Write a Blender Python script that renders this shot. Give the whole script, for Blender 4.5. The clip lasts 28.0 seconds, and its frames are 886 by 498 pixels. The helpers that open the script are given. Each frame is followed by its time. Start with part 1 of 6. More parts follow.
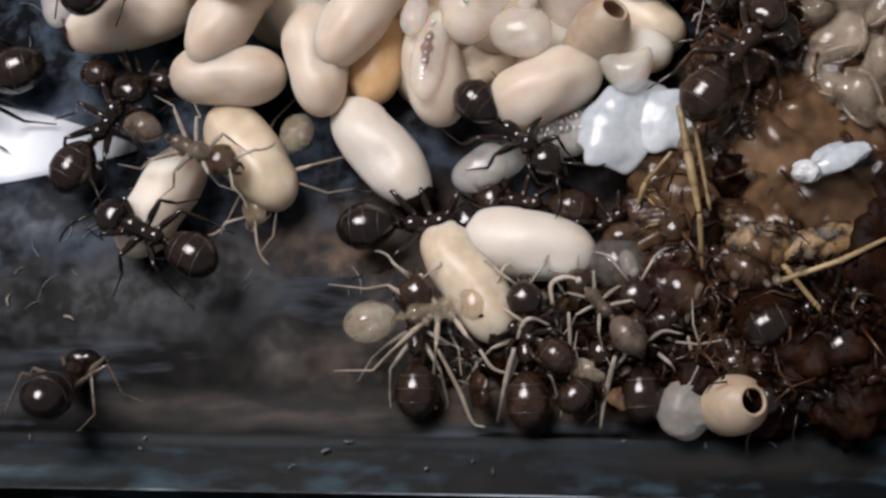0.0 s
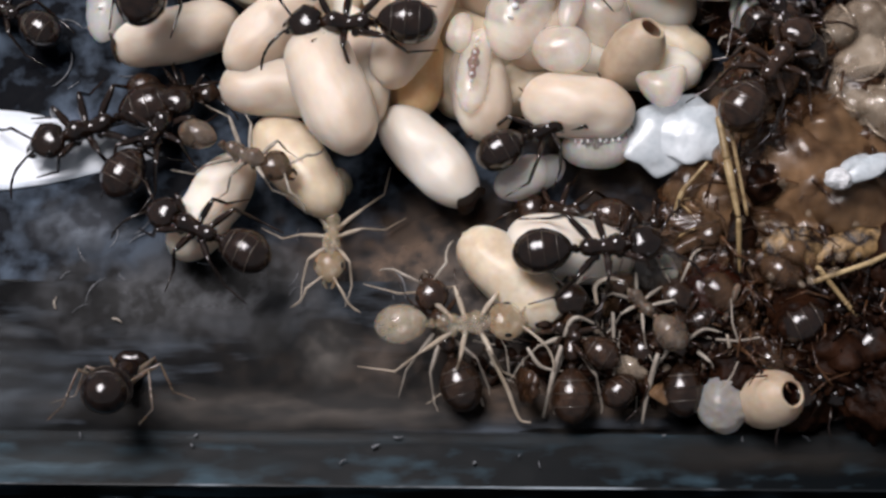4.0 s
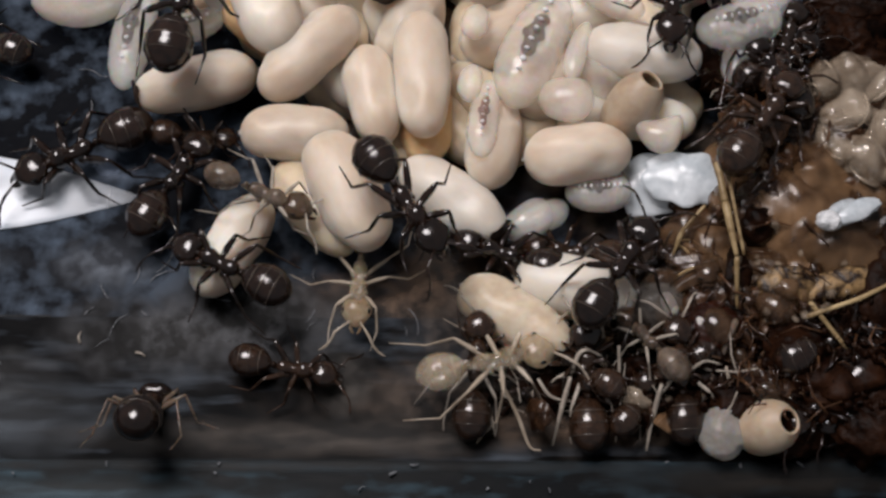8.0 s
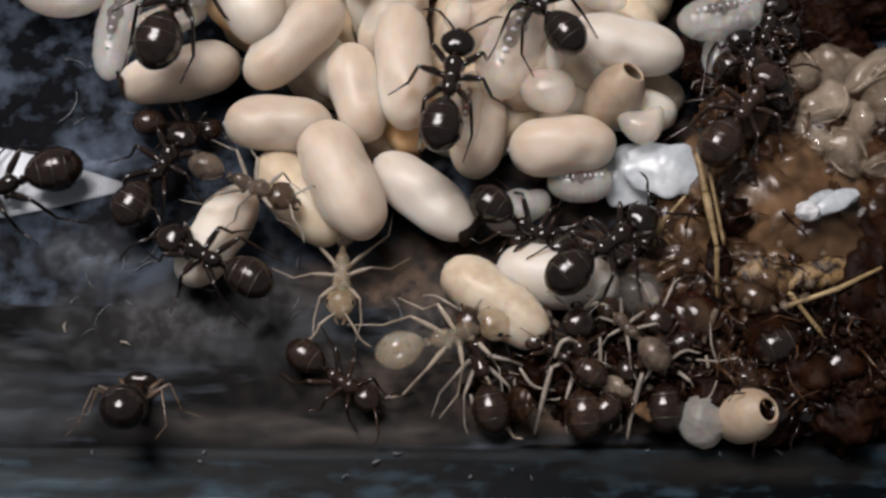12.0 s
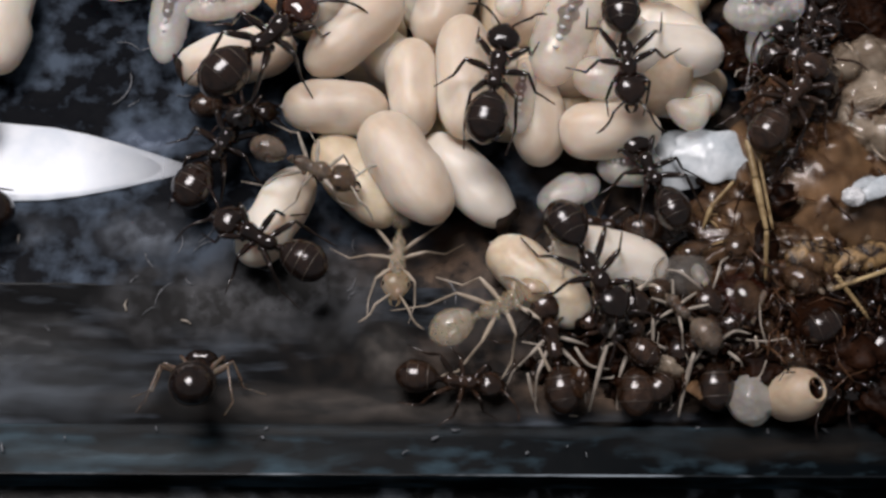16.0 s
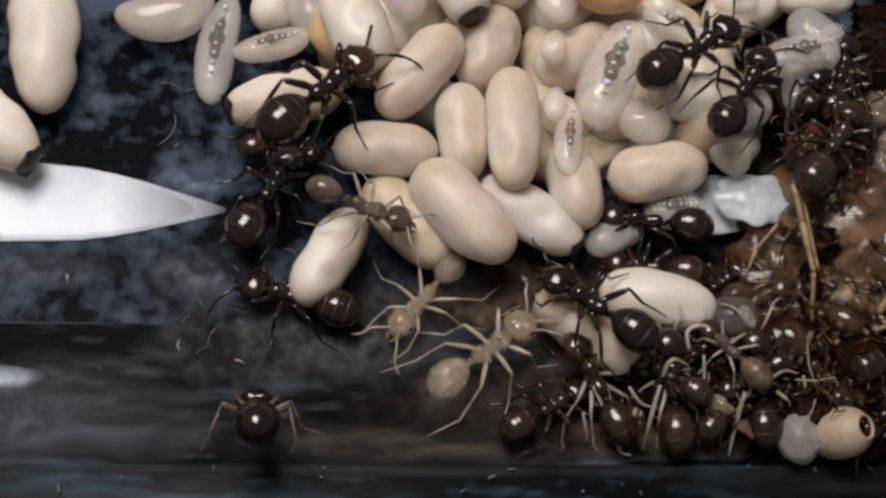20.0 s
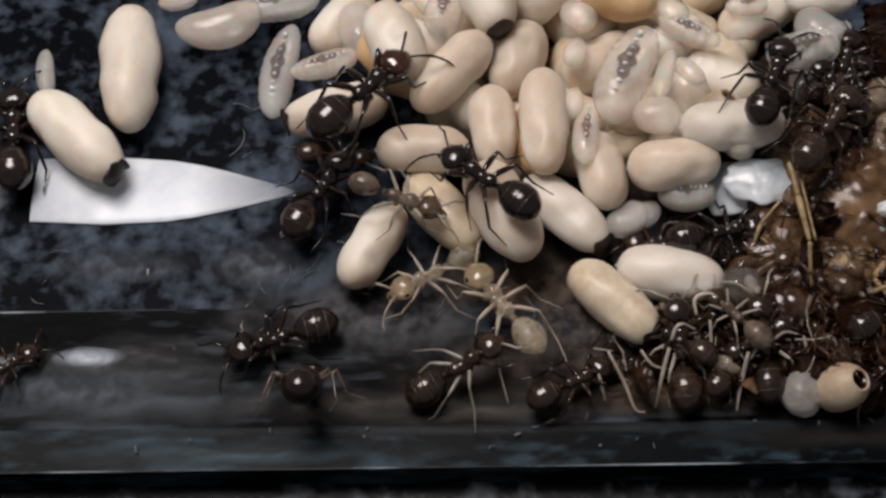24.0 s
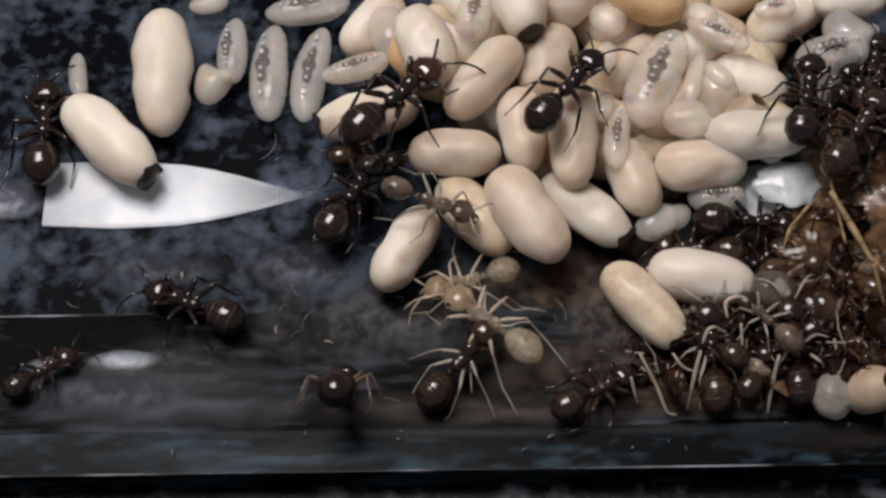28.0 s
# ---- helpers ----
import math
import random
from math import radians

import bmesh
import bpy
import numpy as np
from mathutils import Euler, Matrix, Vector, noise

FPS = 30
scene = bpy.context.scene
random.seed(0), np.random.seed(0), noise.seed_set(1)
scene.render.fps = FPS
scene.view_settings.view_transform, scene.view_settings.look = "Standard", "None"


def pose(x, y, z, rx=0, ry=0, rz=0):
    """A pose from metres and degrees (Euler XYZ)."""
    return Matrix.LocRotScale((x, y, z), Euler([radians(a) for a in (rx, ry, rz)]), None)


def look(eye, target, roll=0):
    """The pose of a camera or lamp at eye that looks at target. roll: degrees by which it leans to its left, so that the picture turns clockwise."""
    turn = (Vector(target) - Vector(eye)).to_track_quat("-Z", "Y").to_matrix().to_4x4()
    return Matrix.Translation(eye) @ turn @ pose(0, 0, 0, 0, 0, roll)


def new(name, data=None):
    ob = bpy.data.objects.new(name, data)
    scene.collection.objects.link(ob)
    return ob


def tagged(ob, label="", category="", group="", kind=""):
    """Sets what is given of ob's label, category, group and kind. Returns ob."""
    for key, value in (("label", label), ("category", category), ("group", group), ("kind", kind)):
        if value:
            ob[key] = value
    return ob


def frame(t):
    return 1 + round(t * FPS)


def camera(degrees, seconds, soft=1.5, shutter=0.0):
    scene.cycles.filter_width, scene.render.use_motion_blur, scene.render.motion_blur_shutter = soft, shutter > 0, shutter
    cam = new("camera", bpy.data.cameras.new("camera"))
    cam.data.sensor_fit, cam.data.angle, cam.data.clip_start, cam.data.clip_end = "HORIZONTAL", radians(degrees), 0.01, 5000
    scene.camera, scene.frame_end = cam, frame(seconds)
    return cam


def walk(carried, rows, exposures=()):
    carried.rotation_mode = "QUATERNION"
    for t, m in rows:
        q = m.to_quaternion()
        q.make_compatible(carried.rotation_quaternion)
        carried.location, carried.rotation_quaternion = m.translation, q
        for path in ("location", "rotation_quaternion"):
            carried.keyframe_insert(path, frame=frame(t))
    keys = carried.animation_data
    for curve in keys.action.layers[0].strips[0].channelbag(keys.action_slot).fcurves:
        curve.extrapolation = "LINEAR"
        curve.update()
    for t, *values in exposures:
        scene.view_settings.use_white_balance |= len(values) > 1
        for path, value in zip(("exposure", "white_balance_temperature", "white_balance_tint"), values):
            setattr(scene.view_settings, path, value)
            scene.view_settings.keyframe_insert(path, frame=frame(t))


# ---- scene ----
# A macro view of an ant nest under glass, in true size: one millimetre is 0.001.
MM = 0.001
cam = camera(28.0, 28.0, soft=2.75)
def cam_pose(x, y, z, rx, ry, rz):
    return pose(x * MM, y * MM, z * MM, rx, ry, rz)


CAM_ROWS = (
    (0, 10.60, -18.42, 55.35, 18.91, 7.90, 2.55), (0.5, 10.06, -19.45, 55.50, 20.06, 7.15, 2.56), (1, 8.91, -20.21, 55.71, 20.63, 6.11, 1.98),
    (1.5, 8.47, -20.35, 55.94, 20.93, 5.64, 1.76), (2, 7.55, -20.62, 56.17, 21.45, 4.69, 1.60), (2.5, 7.25, -22.08, 56.73, 22.05, 4.49, 1.67),
    (3, 6.53, -21.70, 57.04, 21.94, 4.53, 1.61), (3.5, 5.52, -22.16, 57.16, 22.00, 4.27, 1.66), (5.5, 0.80, -24.51, 57.39, 23.61, 0.28, 0.18),
    (6, -0.67, -26.67, 59.40, 24.97, 0.41, 0.21), (6.5, -0.99, -26.17, 59.97, 25.02, 0.66, 0.41), (7, -0.31, -25.90, 59.71, 25.18, 0.79, 0.52),
    (7.5, 0.21, -26.07, 59.43, 25.13, 0.20, 0.26), (8, 0.65, -25.52, 59.53, 24.94, 0.20, 0.32), (8.5, 0.70, -26.06, 59.29, 25.36, -0.15, 0.12),
    (9, 0.86, -26.09, 59.35, 25.41, -0.15, 0.11), (9.5, 1.43, -25.71, 59.63, 25.00, 0.16, 0.31), (10, 0.82, -25.13, 59.93, 24.54, -0.37, 0.21),
    (10.5, 0.93, -25.21, 60.14, 24.65, -0.27, 0.14), (11, 0.64, -25.34, 60.26, 24.51, -0.27, 0.07), (11.5, 0.51, -25.82, 60.02, 24.69, -0.44, 0.09),
    (13.5, 1.58, -23.51, 61.06, 22.47, 0.55, 0.23), (14, 0.64, -23.84, 61.38, 22.82, 0.23, 0.19), (14.5, -1.27, -24.14, 62.01, 23.12, -0.49, 0.14),
    (15, -2.73, -25.08, 61.77, 23.20, -1.27, -0.04), (15.5, -3.32, -25.42, 61.70, 23.38, -1.82, -0.19), (16, -3.89, -26.31, 61.35, 23.99, -2.44, -0.46),
    (16.5, -4.68, -26.29, 61.31, 24.16, -2.99, -0.64), (17, -5.98, -26.46, 61.02, 24.64, -4.03, -1.01), (17.5, -7.45, -26.90, 60.84, 24.99, -4.80, -1.37),
    (18, -9.12, -27.61, 60.31, 25.81, -5.93, -1.82), (18.5, -9.77, -27.14, 60.48, 25.66, -5.99, -1.84), (19, -9.42, -27.11, 60.82, 25.56, -5.53, -1.69),
    (19.5, -9.64, -27.24, 61.34, 25.93, -5.58, -1.72), (20, -10.52, -27.07, 61.09, 26.04, -6.20, -1.97), (20.5, -10.48, -27.14, 61.10, 25.97, -6.07, -1.97),
    (21, -11.20, -28.05, 61.61, 26.45, -5.71, -1.91), (21.5, -10.66, -31.77, 63.91, 27.35, -4.04, -1.56), (23.5, -3.17, -35.65, 64.94, 30.14, 0.80, -0.34),
    (24, -2.65, -34.89, 66.30, 29.18, 1.60, -0.17), (24.5, -2.46, -34.74, 66.37, 28.94, 1.73, -0.14), (25, -2.71, -34.38, 66.32, 28.83, 1.72, -0.02),
    (25.5, -3.19, -34.38, 66.64, 28.81, 1.62, -0.27), (26, -3.30, -34.44, 66.75, 28.61, 1.62, -0.25), (26.5, -3.41, -34.33, 66.81, 28.62, 1.71, -0.14),
    (27, -3.52, -34.38, 66.86, 28.82, 1.61, -0.23), (27.5, -3.66, -34.24, 67.17, 28.66, 1.48, -0.36), (28, -3.80, -34.36, 67.32, 28.57, 1.77, -0.20),
)
EXPOSURES = ((0.0, 0.18, 6050, 10), (1.0, 0.28, 6050, 10), (3.0, 0.36, 6000, 10), (6.0, 0.42, 5950, 10), (7.0, 0.14, 6050, 10), (8.5, 0.02, 6150, 10), (11.0, 0.02, 6200, 10), (15.0, 0.06, 6100, 10), (18.0, 0.06, 6150, 10), (20.0, -0.10, 6300, 10), (24.0, -0.12, 6350, 10), (28.0, -0.12, 6350, 10))

walk(cam, [(t, cam_pose(*row)) for t, *row in CAM_ROWS], EXPOSURES)

# ---- light: a cool room round the nest, one lamp panel over it ----
world = bpy.data.worlds.new("room")
scene.world = world
world.use_nodes = True
wn = world.node_tree.nodes
wn["Background"].inputs[0].default_value = (0.97, 0.95, 0.96, 1)
wn["Background"].inputs[1].default_value = 0.14


def lamp(name, eye, target, size, watts, colour):
    data = bpy.data.lights.new(name, "AREA")
    data.shape, data.size, data.size_y = "RECTANGLE", size[0], size[1]
    data.energy, data.color = watts, colour
    ob = new(name, data)
    ob.matrix_world = look(eye, target)
    return ob


lamp("desk_lamp", (-0.040, 0.040, 0.150), (0, 0.002, 0), (0.075, 0.075), 0.272, (1.0, 0.90, 0.85))

# ---- materials ----


def principled(name):
    m = bpy.data.materials.new(name)
    m.use_nodes = True
    return m, m.node_tree.nodes, m.node_tree.links, m.node_tree.nodes["Principled BSDF"]


def surface(name, dark, light, rough, scale, bump=0.2, coat=0.0, sss=0.0, sss_mm=0.4, trans=0.0, fine=None, vary=0.12, ior=1.45, streak=None, alpha=1.0, sss_col=(1.0, 0.5, 0.25), lo=0.5, hi=0.92, spec=0.5, grain=0.4):
    """A base colour between two tones by noise at two scales, with fine relief; vary shifts each object's tone."""
    m, n, l, b = principled(name)
    co = n.new("ShaderNodeTexCoord")
    big, small = n.new("ShaderNodeTexNoise"), n.new("ShaderNodeTexNoise")
    big.inputs["Scale"].default_value, small.inputs["Scale"].default_value = scale, fine or scale * 7
    big.inputs["Detail"].default_value, small.inputs["Detail"].default_value = 5, 4
    vec = co.outputs["Object"]
    if streak:
        mp = n.new("ShaderNodeMapping")
        mp.inputs["Scale"].default_value = streak
        l.new(vec, mp.inputs[0])
        vec = mp.outputs[0]
    for t in (big, small):
        l.new(vec, t.inputs["Vector"])
    add = n.new("ShaderNodeMath")
    add.operation = "MULTIPLY_ADD"
    l.new(small.outputs[0], add.inputs[0])
    add.inputs[1].default_value = grain
    l.new(big.outputs[0], add.inputs[2])
    ramp = n.new("ShaderNodeValToRGB")
    ramp.color_ramp.elements[0].position, ramp.color_ramp.elements[1].position = lo, hi
    ramp.color_ramp.elements[0].color, ramp.color_ramp.elements[1].color = (*dark, 1), (*light, 1)
    l.new(add.outputs[0], ramp.inputs[0])
    info, hue = n.new("ShaderNodeObjectInfo"), n.new("ShaderNodeHueSaturation")
    mr = n.new("ShaderNodeMapRange")
    mr.inputs[3].default_value, mr.inputs[4].default_value = 1 - vary, 1 + vary
    l.new(info.outputs["Random"], mr.inputs[0])
    l.new(mr.outputs[0], hue.inputs["Value"])
    l.new(ramp.outputs[0], hue.inputs["Color"])
    l.new(hue.outputs[0], b.inputs["Base Color"])
    rr = n.new("ShaderNodeMapRange")
    rr.inputs[3].default_value, rr.inputs[4].default_value = rough * 0.75, min(1, rough * 1.3)
    l.new(small.outputs[0], rr.inputs[0])
    l.new(rr.outputs[0], b.inputs["Roughness"])
    bp = n.new("ShaderNodeBump")
    bp.inputs["Strength"].default_value, bp.inputs["Distance"].default_value = bump, 0.05 * MM
    l.new(small.outputs[0], bp.inputs["Height"])
    l.new(bp.outputs[0], b.inputs["Normal"])
    b.inputs["IOR"].default_value = ior
    b.inputs["Specular IOR Level"].default_value = spec
    b.inputs["Coat Weight"].default_value = coat
    b.inputs["Coat Roughness"].default_value = 0.07
    b.inputs["Transmission Weight"].default_value = trans
    b.inputs["Alpha"].default_value = alpha
    if sss:
        b.inputs["Subsurface Weight"].default_value = sss
        b.inputs["Subsurface Scale"].default_value = sss_mm * MM
        b.inputs["Subsurface Radius"].default_value = sss_col
    return m


COCOON = surface("cocoon_silk", (0.49, 0.375, 0.275), (0.80, 0.74, 0.65), 0.42, 190, 0.3, grain=0.1, lo=0.36, sss=0.85, sss_mm=1.1, vary=0.07, sss_col=(1.0, 0.72, 0.5), fine=2600, streak=(0.6, 1, 1), hi=0.68)
COCOON_WHITE = surface("white_silk", (0.58, 0.50, 0.41), (0.83, 0.795, 0.735), 0.42, 190, 0.3, grain=0.1, lo=0.34, sss=0.75, sss_mm=0.8, vary=0.05, sss_col=(1.0, 0.8, 0.62), fine=2600, streak=(0.6, 1, 1), hi=0.66)
COCOON_AMBER = surface("amber_silk", (0.62, 0.38, 0.18), (0.74, 0.55, 0.33), 0.4, 600, 0.25, sss=0.5, sss_mm=0.6, vary=0.08)
COCOON_TAN = surface("tan_silk", (0.50, 0.395, 0.275), (0.69, 0.59, 0.45), 0.35, 420, 0.3, sss=0.7, sss_mm=1.0, vary=0.05, fine=2200, sss_col=(1.0, 0.7, 0.4))
COCOON_YELLOW = surface("yellowish_silk", (0.53, 0.42, 0.30), (0.80, 0.73, 0.60), 0.4, 360, 0.3, sss=0.8, sss_mm=1.0, vary=0.05, fine=2600, sss_col=(1.0, 0.72, 0.45))
MECONIUM = surface("meconium", (0.012, 0.008, 0.006), (0.05, 0.03, 0.02), 0.5, 3000)
LARVA = surface("larva_skin", (0.80, 0.70, 0.60), (0.93, 0.87, 0.80), 0.12, 900, 0.06, coat=0.8, sss=0.6, sss_mm=0.5, alpha=0.42, vary=0.05)
LARVA_GREY = surface("grey_larva_skin", (0.72, 0.69, 0.65), (0.90, 0.87, 0.83), 0.13, 900, 0.06, coat=0.8, sss=0.5, sss_mm=0.5, alpha=0.36, vary=0.05)
GUT = surface("larva_gut", (0.03, 0.02, 0.018), (0.12, 0.085, 0.075), 0.35, 1500, alpha=0.5)
GUT_RED = surface("red_gut", (0.09, 0.02, 0.014), (0.24, 0.09, 0.065), 0.4, 1500, alpha=0.5)
ANT = surface("black_chitin", (0.004, 0.0018, 0.0011), (0.018, 0.009, 0.0055), 0.16, 2500, 0.10, coat=0.35, vary=0.3, ior=1.55)
ANT_BROWN = surface("brown_chitin", (0.0068, 0.0032, 0.0018), (0.037, 0.0190, 0.0105), 0.17, 2500, 0.10, coat=0.35, vary=0.45, ior=1.55)
ANT_AMBER = surface("amber_chitin", (0.015, 0.008, 0.0045), (0.082, 0.047, 0.026), 0.16, 1500, 0.10, coat=0.4, alpha=0.75, vary=0.3)
ANT_RED = surface("red_chitin", (0.010, 0.004, 0.003), (0.075, 0.024, 0.010), 0.10, 1500, 0.08, coat=0.6, ior=1.6)
CALLOW = surface("callow_chitin", (0.40, 0.305, 0.19), (0.76, 0.67, 0.53), 0.09, 900, 0.12, coat=0.9, sss=0.4, sss_mm=0.5, alpha=0.30, vary=0.08, fine=3600)
CALLOW_GREY = surface("grey_callow_chitin", (0.07, 0.050, 0.037), (0.20, 0.153, 0.117), 0.18, 1500, 0.15, coat=0.4, sss=0.4, sss_mm=0.3, alpha=0.75, vary=0.15)
CALLOW_HEAD = surface("callow_face", (0.30, 0.20, 0.11), (0.60, 0.49, 0.34), 0.12, 1300, 0.12, coat=0.9, sss=0.4, sss_mm=0.4, alpha=0.45, vary=0.08)
PALE_LEG = surface("pale_leg", (0.24, 0.205, 0.17), (0.48, 0.43, 0.36), 0.25, 2500, 0.1, alpha=0.85)
CALLOW_LEG = surface("callow_leg", (0.36, 0.29, 0.21), (0.60, 0.52, 0.42), 0.2, 1500, 0.1, alpha=0.7)
BLACK_EYE = surface("eye_facets", (0.004, 0.004, 0.004), (0.012, 0.011, 0.010), 0.15, 6000)
BAND = surface("tergite_edge", (0.014, 0.010, 0.008), (0.075, 0.060, 0.048), 0.2, 1400, vary=0.5)
FLOOR = surface("wet_nest_floor", (0.0006, 0.0013, 0.0030), (0.062, 0.082, 0.112), 0.42, 250, 0.4, fine=1300, vary=0, lo=0.76, hi=1.14, spec=0.03, grain=0.65)
# grey streaks in this colour stand in for reflections in the front glass
LEDGE = surface("streaked_ledge", (0.0008, 0.0011, 0.0016), (0.056, 0.067, 0.082), 0.45, 330, 0.4, fine=1900, vary=0, streak=(0.20, 1, 1), lo=0.79, hi=1.16, spec=0.03, grain=0.65)
RAIL = surface("dark_glass_rail", (0.0008, 0.0020, 0.0030), (0.027, 0.050, 0.066), 0.35, 420, 0.3, fine=1900, vary=0, streak=(0.4, 1, 1), lo=0.80, hi=1.2, spec=0.05, grain=0.65)
GROUND = surface("black_outer_ground", (0.0008, 0.0012, 0.0016), (0.13, 0.15, 0.175), 0.3, 420, 0.8, fine=1700, vary=0, lo=0.76, hi=1.10, spec=0.2)
# pale line colour; between floor and ledge it paints an edge highlight
EDGE = surface("bright_glass_edge", (0.006, 0.008, 0.010), (0.26, 0.30, 0.34), 0.35, 500, 0.3, fine=1900, vary=0, streak=(0.2, 1, 1), lo=0.82, hi=1.15, spec=0.1, grain=0.65)
# white of the streak that stands in for light reflected by the floor
WHITE_REFLECTION = surface("reflected_white", (0.54, 0.61, 0.70), (0.81, 0.84, 0.88), 0.3, 260, 0.05, vary=0, lo=0.42)
DEBRIS = surface("brown_debris", (0.012, 0.0047, 0.002), (0.088, 0.042, 0.0185), 0.25, 900, 1.0, vary=0.35, fine=3600, lo=0.56, hi=1.0, spec=0.5)
DEBRIS_DARK = surface("dark_debris", (0.0024, 0.0008, 0.0004), (0.023, 0.0085, 0.0036), 0.5, 900, 0.9, vary=0.3, spec=0.08, fine=4000)
MEMBRANE = surface("amber_membrane", (0.032, 0.0145, 0.0065), (0.345, 0.205, 0.105), 0.24, 230, 0.25, coat=0.3, alpha=0.55, vary=0.3, fine=1500, lo=0.55, hi=1.05)
HUSK = surface("ochre_husk", (0.018, 0.008, 0.003), (0.36, 0.23, 0.10), 0.45, 1900, 0.8, vary=0.1, fine=5200, lo=0.62, hi=0.86, alpha=0.85)
RED_LUMP = surface("dark_red_resin", (0.006, 0.0018, 0.001), (0.05, 0.014, 0.006), 0.22, 700, 0.2, coat=0.3, vary=0.1, alpha=0.8)
GLOBE = surface("glassy_grey_skin", (0.13, 0.115, 0.10), (0.34, 0.31, 0.28), 0.1, 500, 0.1, coat=0.8, vary=0.05, alpha=0.42)
STRAW = surface("dry_straw", (0.16, 0.10, 0.04), (0.44, 0.33, 0.17), 0.4, 900, 0.4, vary=0.15, streak=(0.3, 3, 3))
PAPER = surface("torn_silk", (0.52, 0.58, 0.62), (0.78, 0.82, 0.85), 0.28, 500, 0.4, vary=0.05, alpha=0.72, coat=0.4)
PALE_SKIN = surface("pale_skin", (0.26, 0.19, 0.125), (0.62, 0.52, 0.40), 0.14, 500, 0.3, coat=0.9, alpha=0.27, vary=0.2)
SKIN_FOLD = surface("skin_fold", (0.34, 0.26, 0.18), (0.66, 0.56, 0.44), 0.16, 700, 0.2, coat=0.8, alpha=0.45, vary=0.2)
WAX = surface("waxy_skin", (0.36, 0.34, 0.315), (0.54, 0.51, 0.48), 0.35, 700, 0.05, coat=0.2, sss=0.6, alpha=0.62)
SHELL = surface("empty_cocoon_shell", (0.37, 0.27, 0.185), (0.56, 0.46, 0.345), 0.45, 500, 0.4, sss=0.4, vary=0.05, fine=2600)
# grey of the thin shapes that stand in for glints on floor and rail
CURL = surface("grey_glint", (0.10, 0.105, 0.115), (0.32, 0.33, 0.35), 0.2, 2500, 0.1, alpha=0.7)
# pale colour of the beads and blob that stand in for highlights
GLINT = surface("pale_glint", (0.5, 0.52, 0.54), (0.8, 0.8, 0.8), 0.3, 2000, vary=0.2)

# the flat shape drawn for the white reflection fades out towards its tip
bn, bl = WHITE_REFLECTION.node_tree.nodes, WHITE_REFLECTION.node_tree.links
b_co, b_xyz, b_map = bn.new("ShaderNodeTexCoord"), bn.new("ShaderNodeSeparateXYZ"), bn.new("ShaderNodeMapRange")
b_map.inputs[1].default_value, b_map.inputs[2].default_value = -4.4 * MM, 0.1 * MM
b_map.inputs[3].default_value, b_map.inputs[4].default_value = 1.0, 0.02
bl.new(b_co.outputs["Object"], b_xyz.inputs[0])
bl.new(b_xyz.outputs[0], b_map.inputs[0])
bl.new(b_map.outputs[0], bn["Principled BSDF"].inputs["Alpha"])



def stain_or_light(name, dark, light, rx, ry, strength, streak=None):
    """A thin stain or painted light that thins out unevenly towards its rim; rx, ry in millimetres."""
    m = surface(name, dark, light, 0.5, 420, 0.4, fine=1700, vary=0, streak=streak, lo=0.72, hi=1.2, spec=0.15, grain=0.65)
    n, l = m.node_tree.nodes, m.node_tree.links
    co, mp, ln = n.new("ShaderNodeTexCoord"), n.new("ShaderNodeMapping"), n.new("ShaderNodeVectorMath")
    mp.inputs["Scale"].default_value = (1 / (rx * MM), 1 / (ry * MM), 0)
    ln.operation = "LENGTH"
    l.new(co.outputs["Object"], mp.inputs[0])
    l.new(mp.outputs[0], ln.inputs[0])
    nz = n.new("ShaderNodeTexNoise")
    nz.inputs["Scale"].default_value, nz.inputs["Detail"].default_value = 300, 6
    l.new(co.outputs["Object"], nz.inputs["Vector"])
    mix = n.new("ShaderNodeMath")
    mix.operation = "MULTIPLY_ADD"
    l.new(nz.outputs[0], mix.inputs[0])
    mix.inputs[1].default_value = 1.1
    l.new(ln.outputs["Value"], mix.inputs[2])
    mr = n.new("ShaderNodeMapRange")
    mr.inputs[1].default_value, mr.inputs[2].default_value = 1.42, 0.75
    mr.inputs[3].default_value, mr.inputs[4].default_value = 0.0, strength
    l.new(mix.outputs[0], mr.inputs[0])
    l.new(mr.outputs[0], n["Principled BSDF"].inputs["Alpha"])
    return m


# ---- mesh helpers ----


def mesh_from(name, bm, material, smooth=True):
    me = bpy.data.meshes.new(name)
    bm.to_mesh(me)
    bm.free()
    me.materials.append(material)
    if smooth:
        me.polygons.foreach_set("use_smooth", [True] * len(me.polygons))
    return me


def part(name, bm, material, parent, label=""):
    """Link a bmesh (or a mesh) as one mesh object under a thing or a part."""
    me = bm if isinstance(bm, bpy.types.Mesh) else mesh_from(name, bm, material)
    ob = new(name, me)
    ob.parent = parent
    return tagged(ob, label)


def thing(name, m, label, category, group="", kind=""):
    ob = new(name)
    ob.empty_display_size = 0.001
    ob.matrix_world = m
    return tagged(ob, label, category, group, kind)


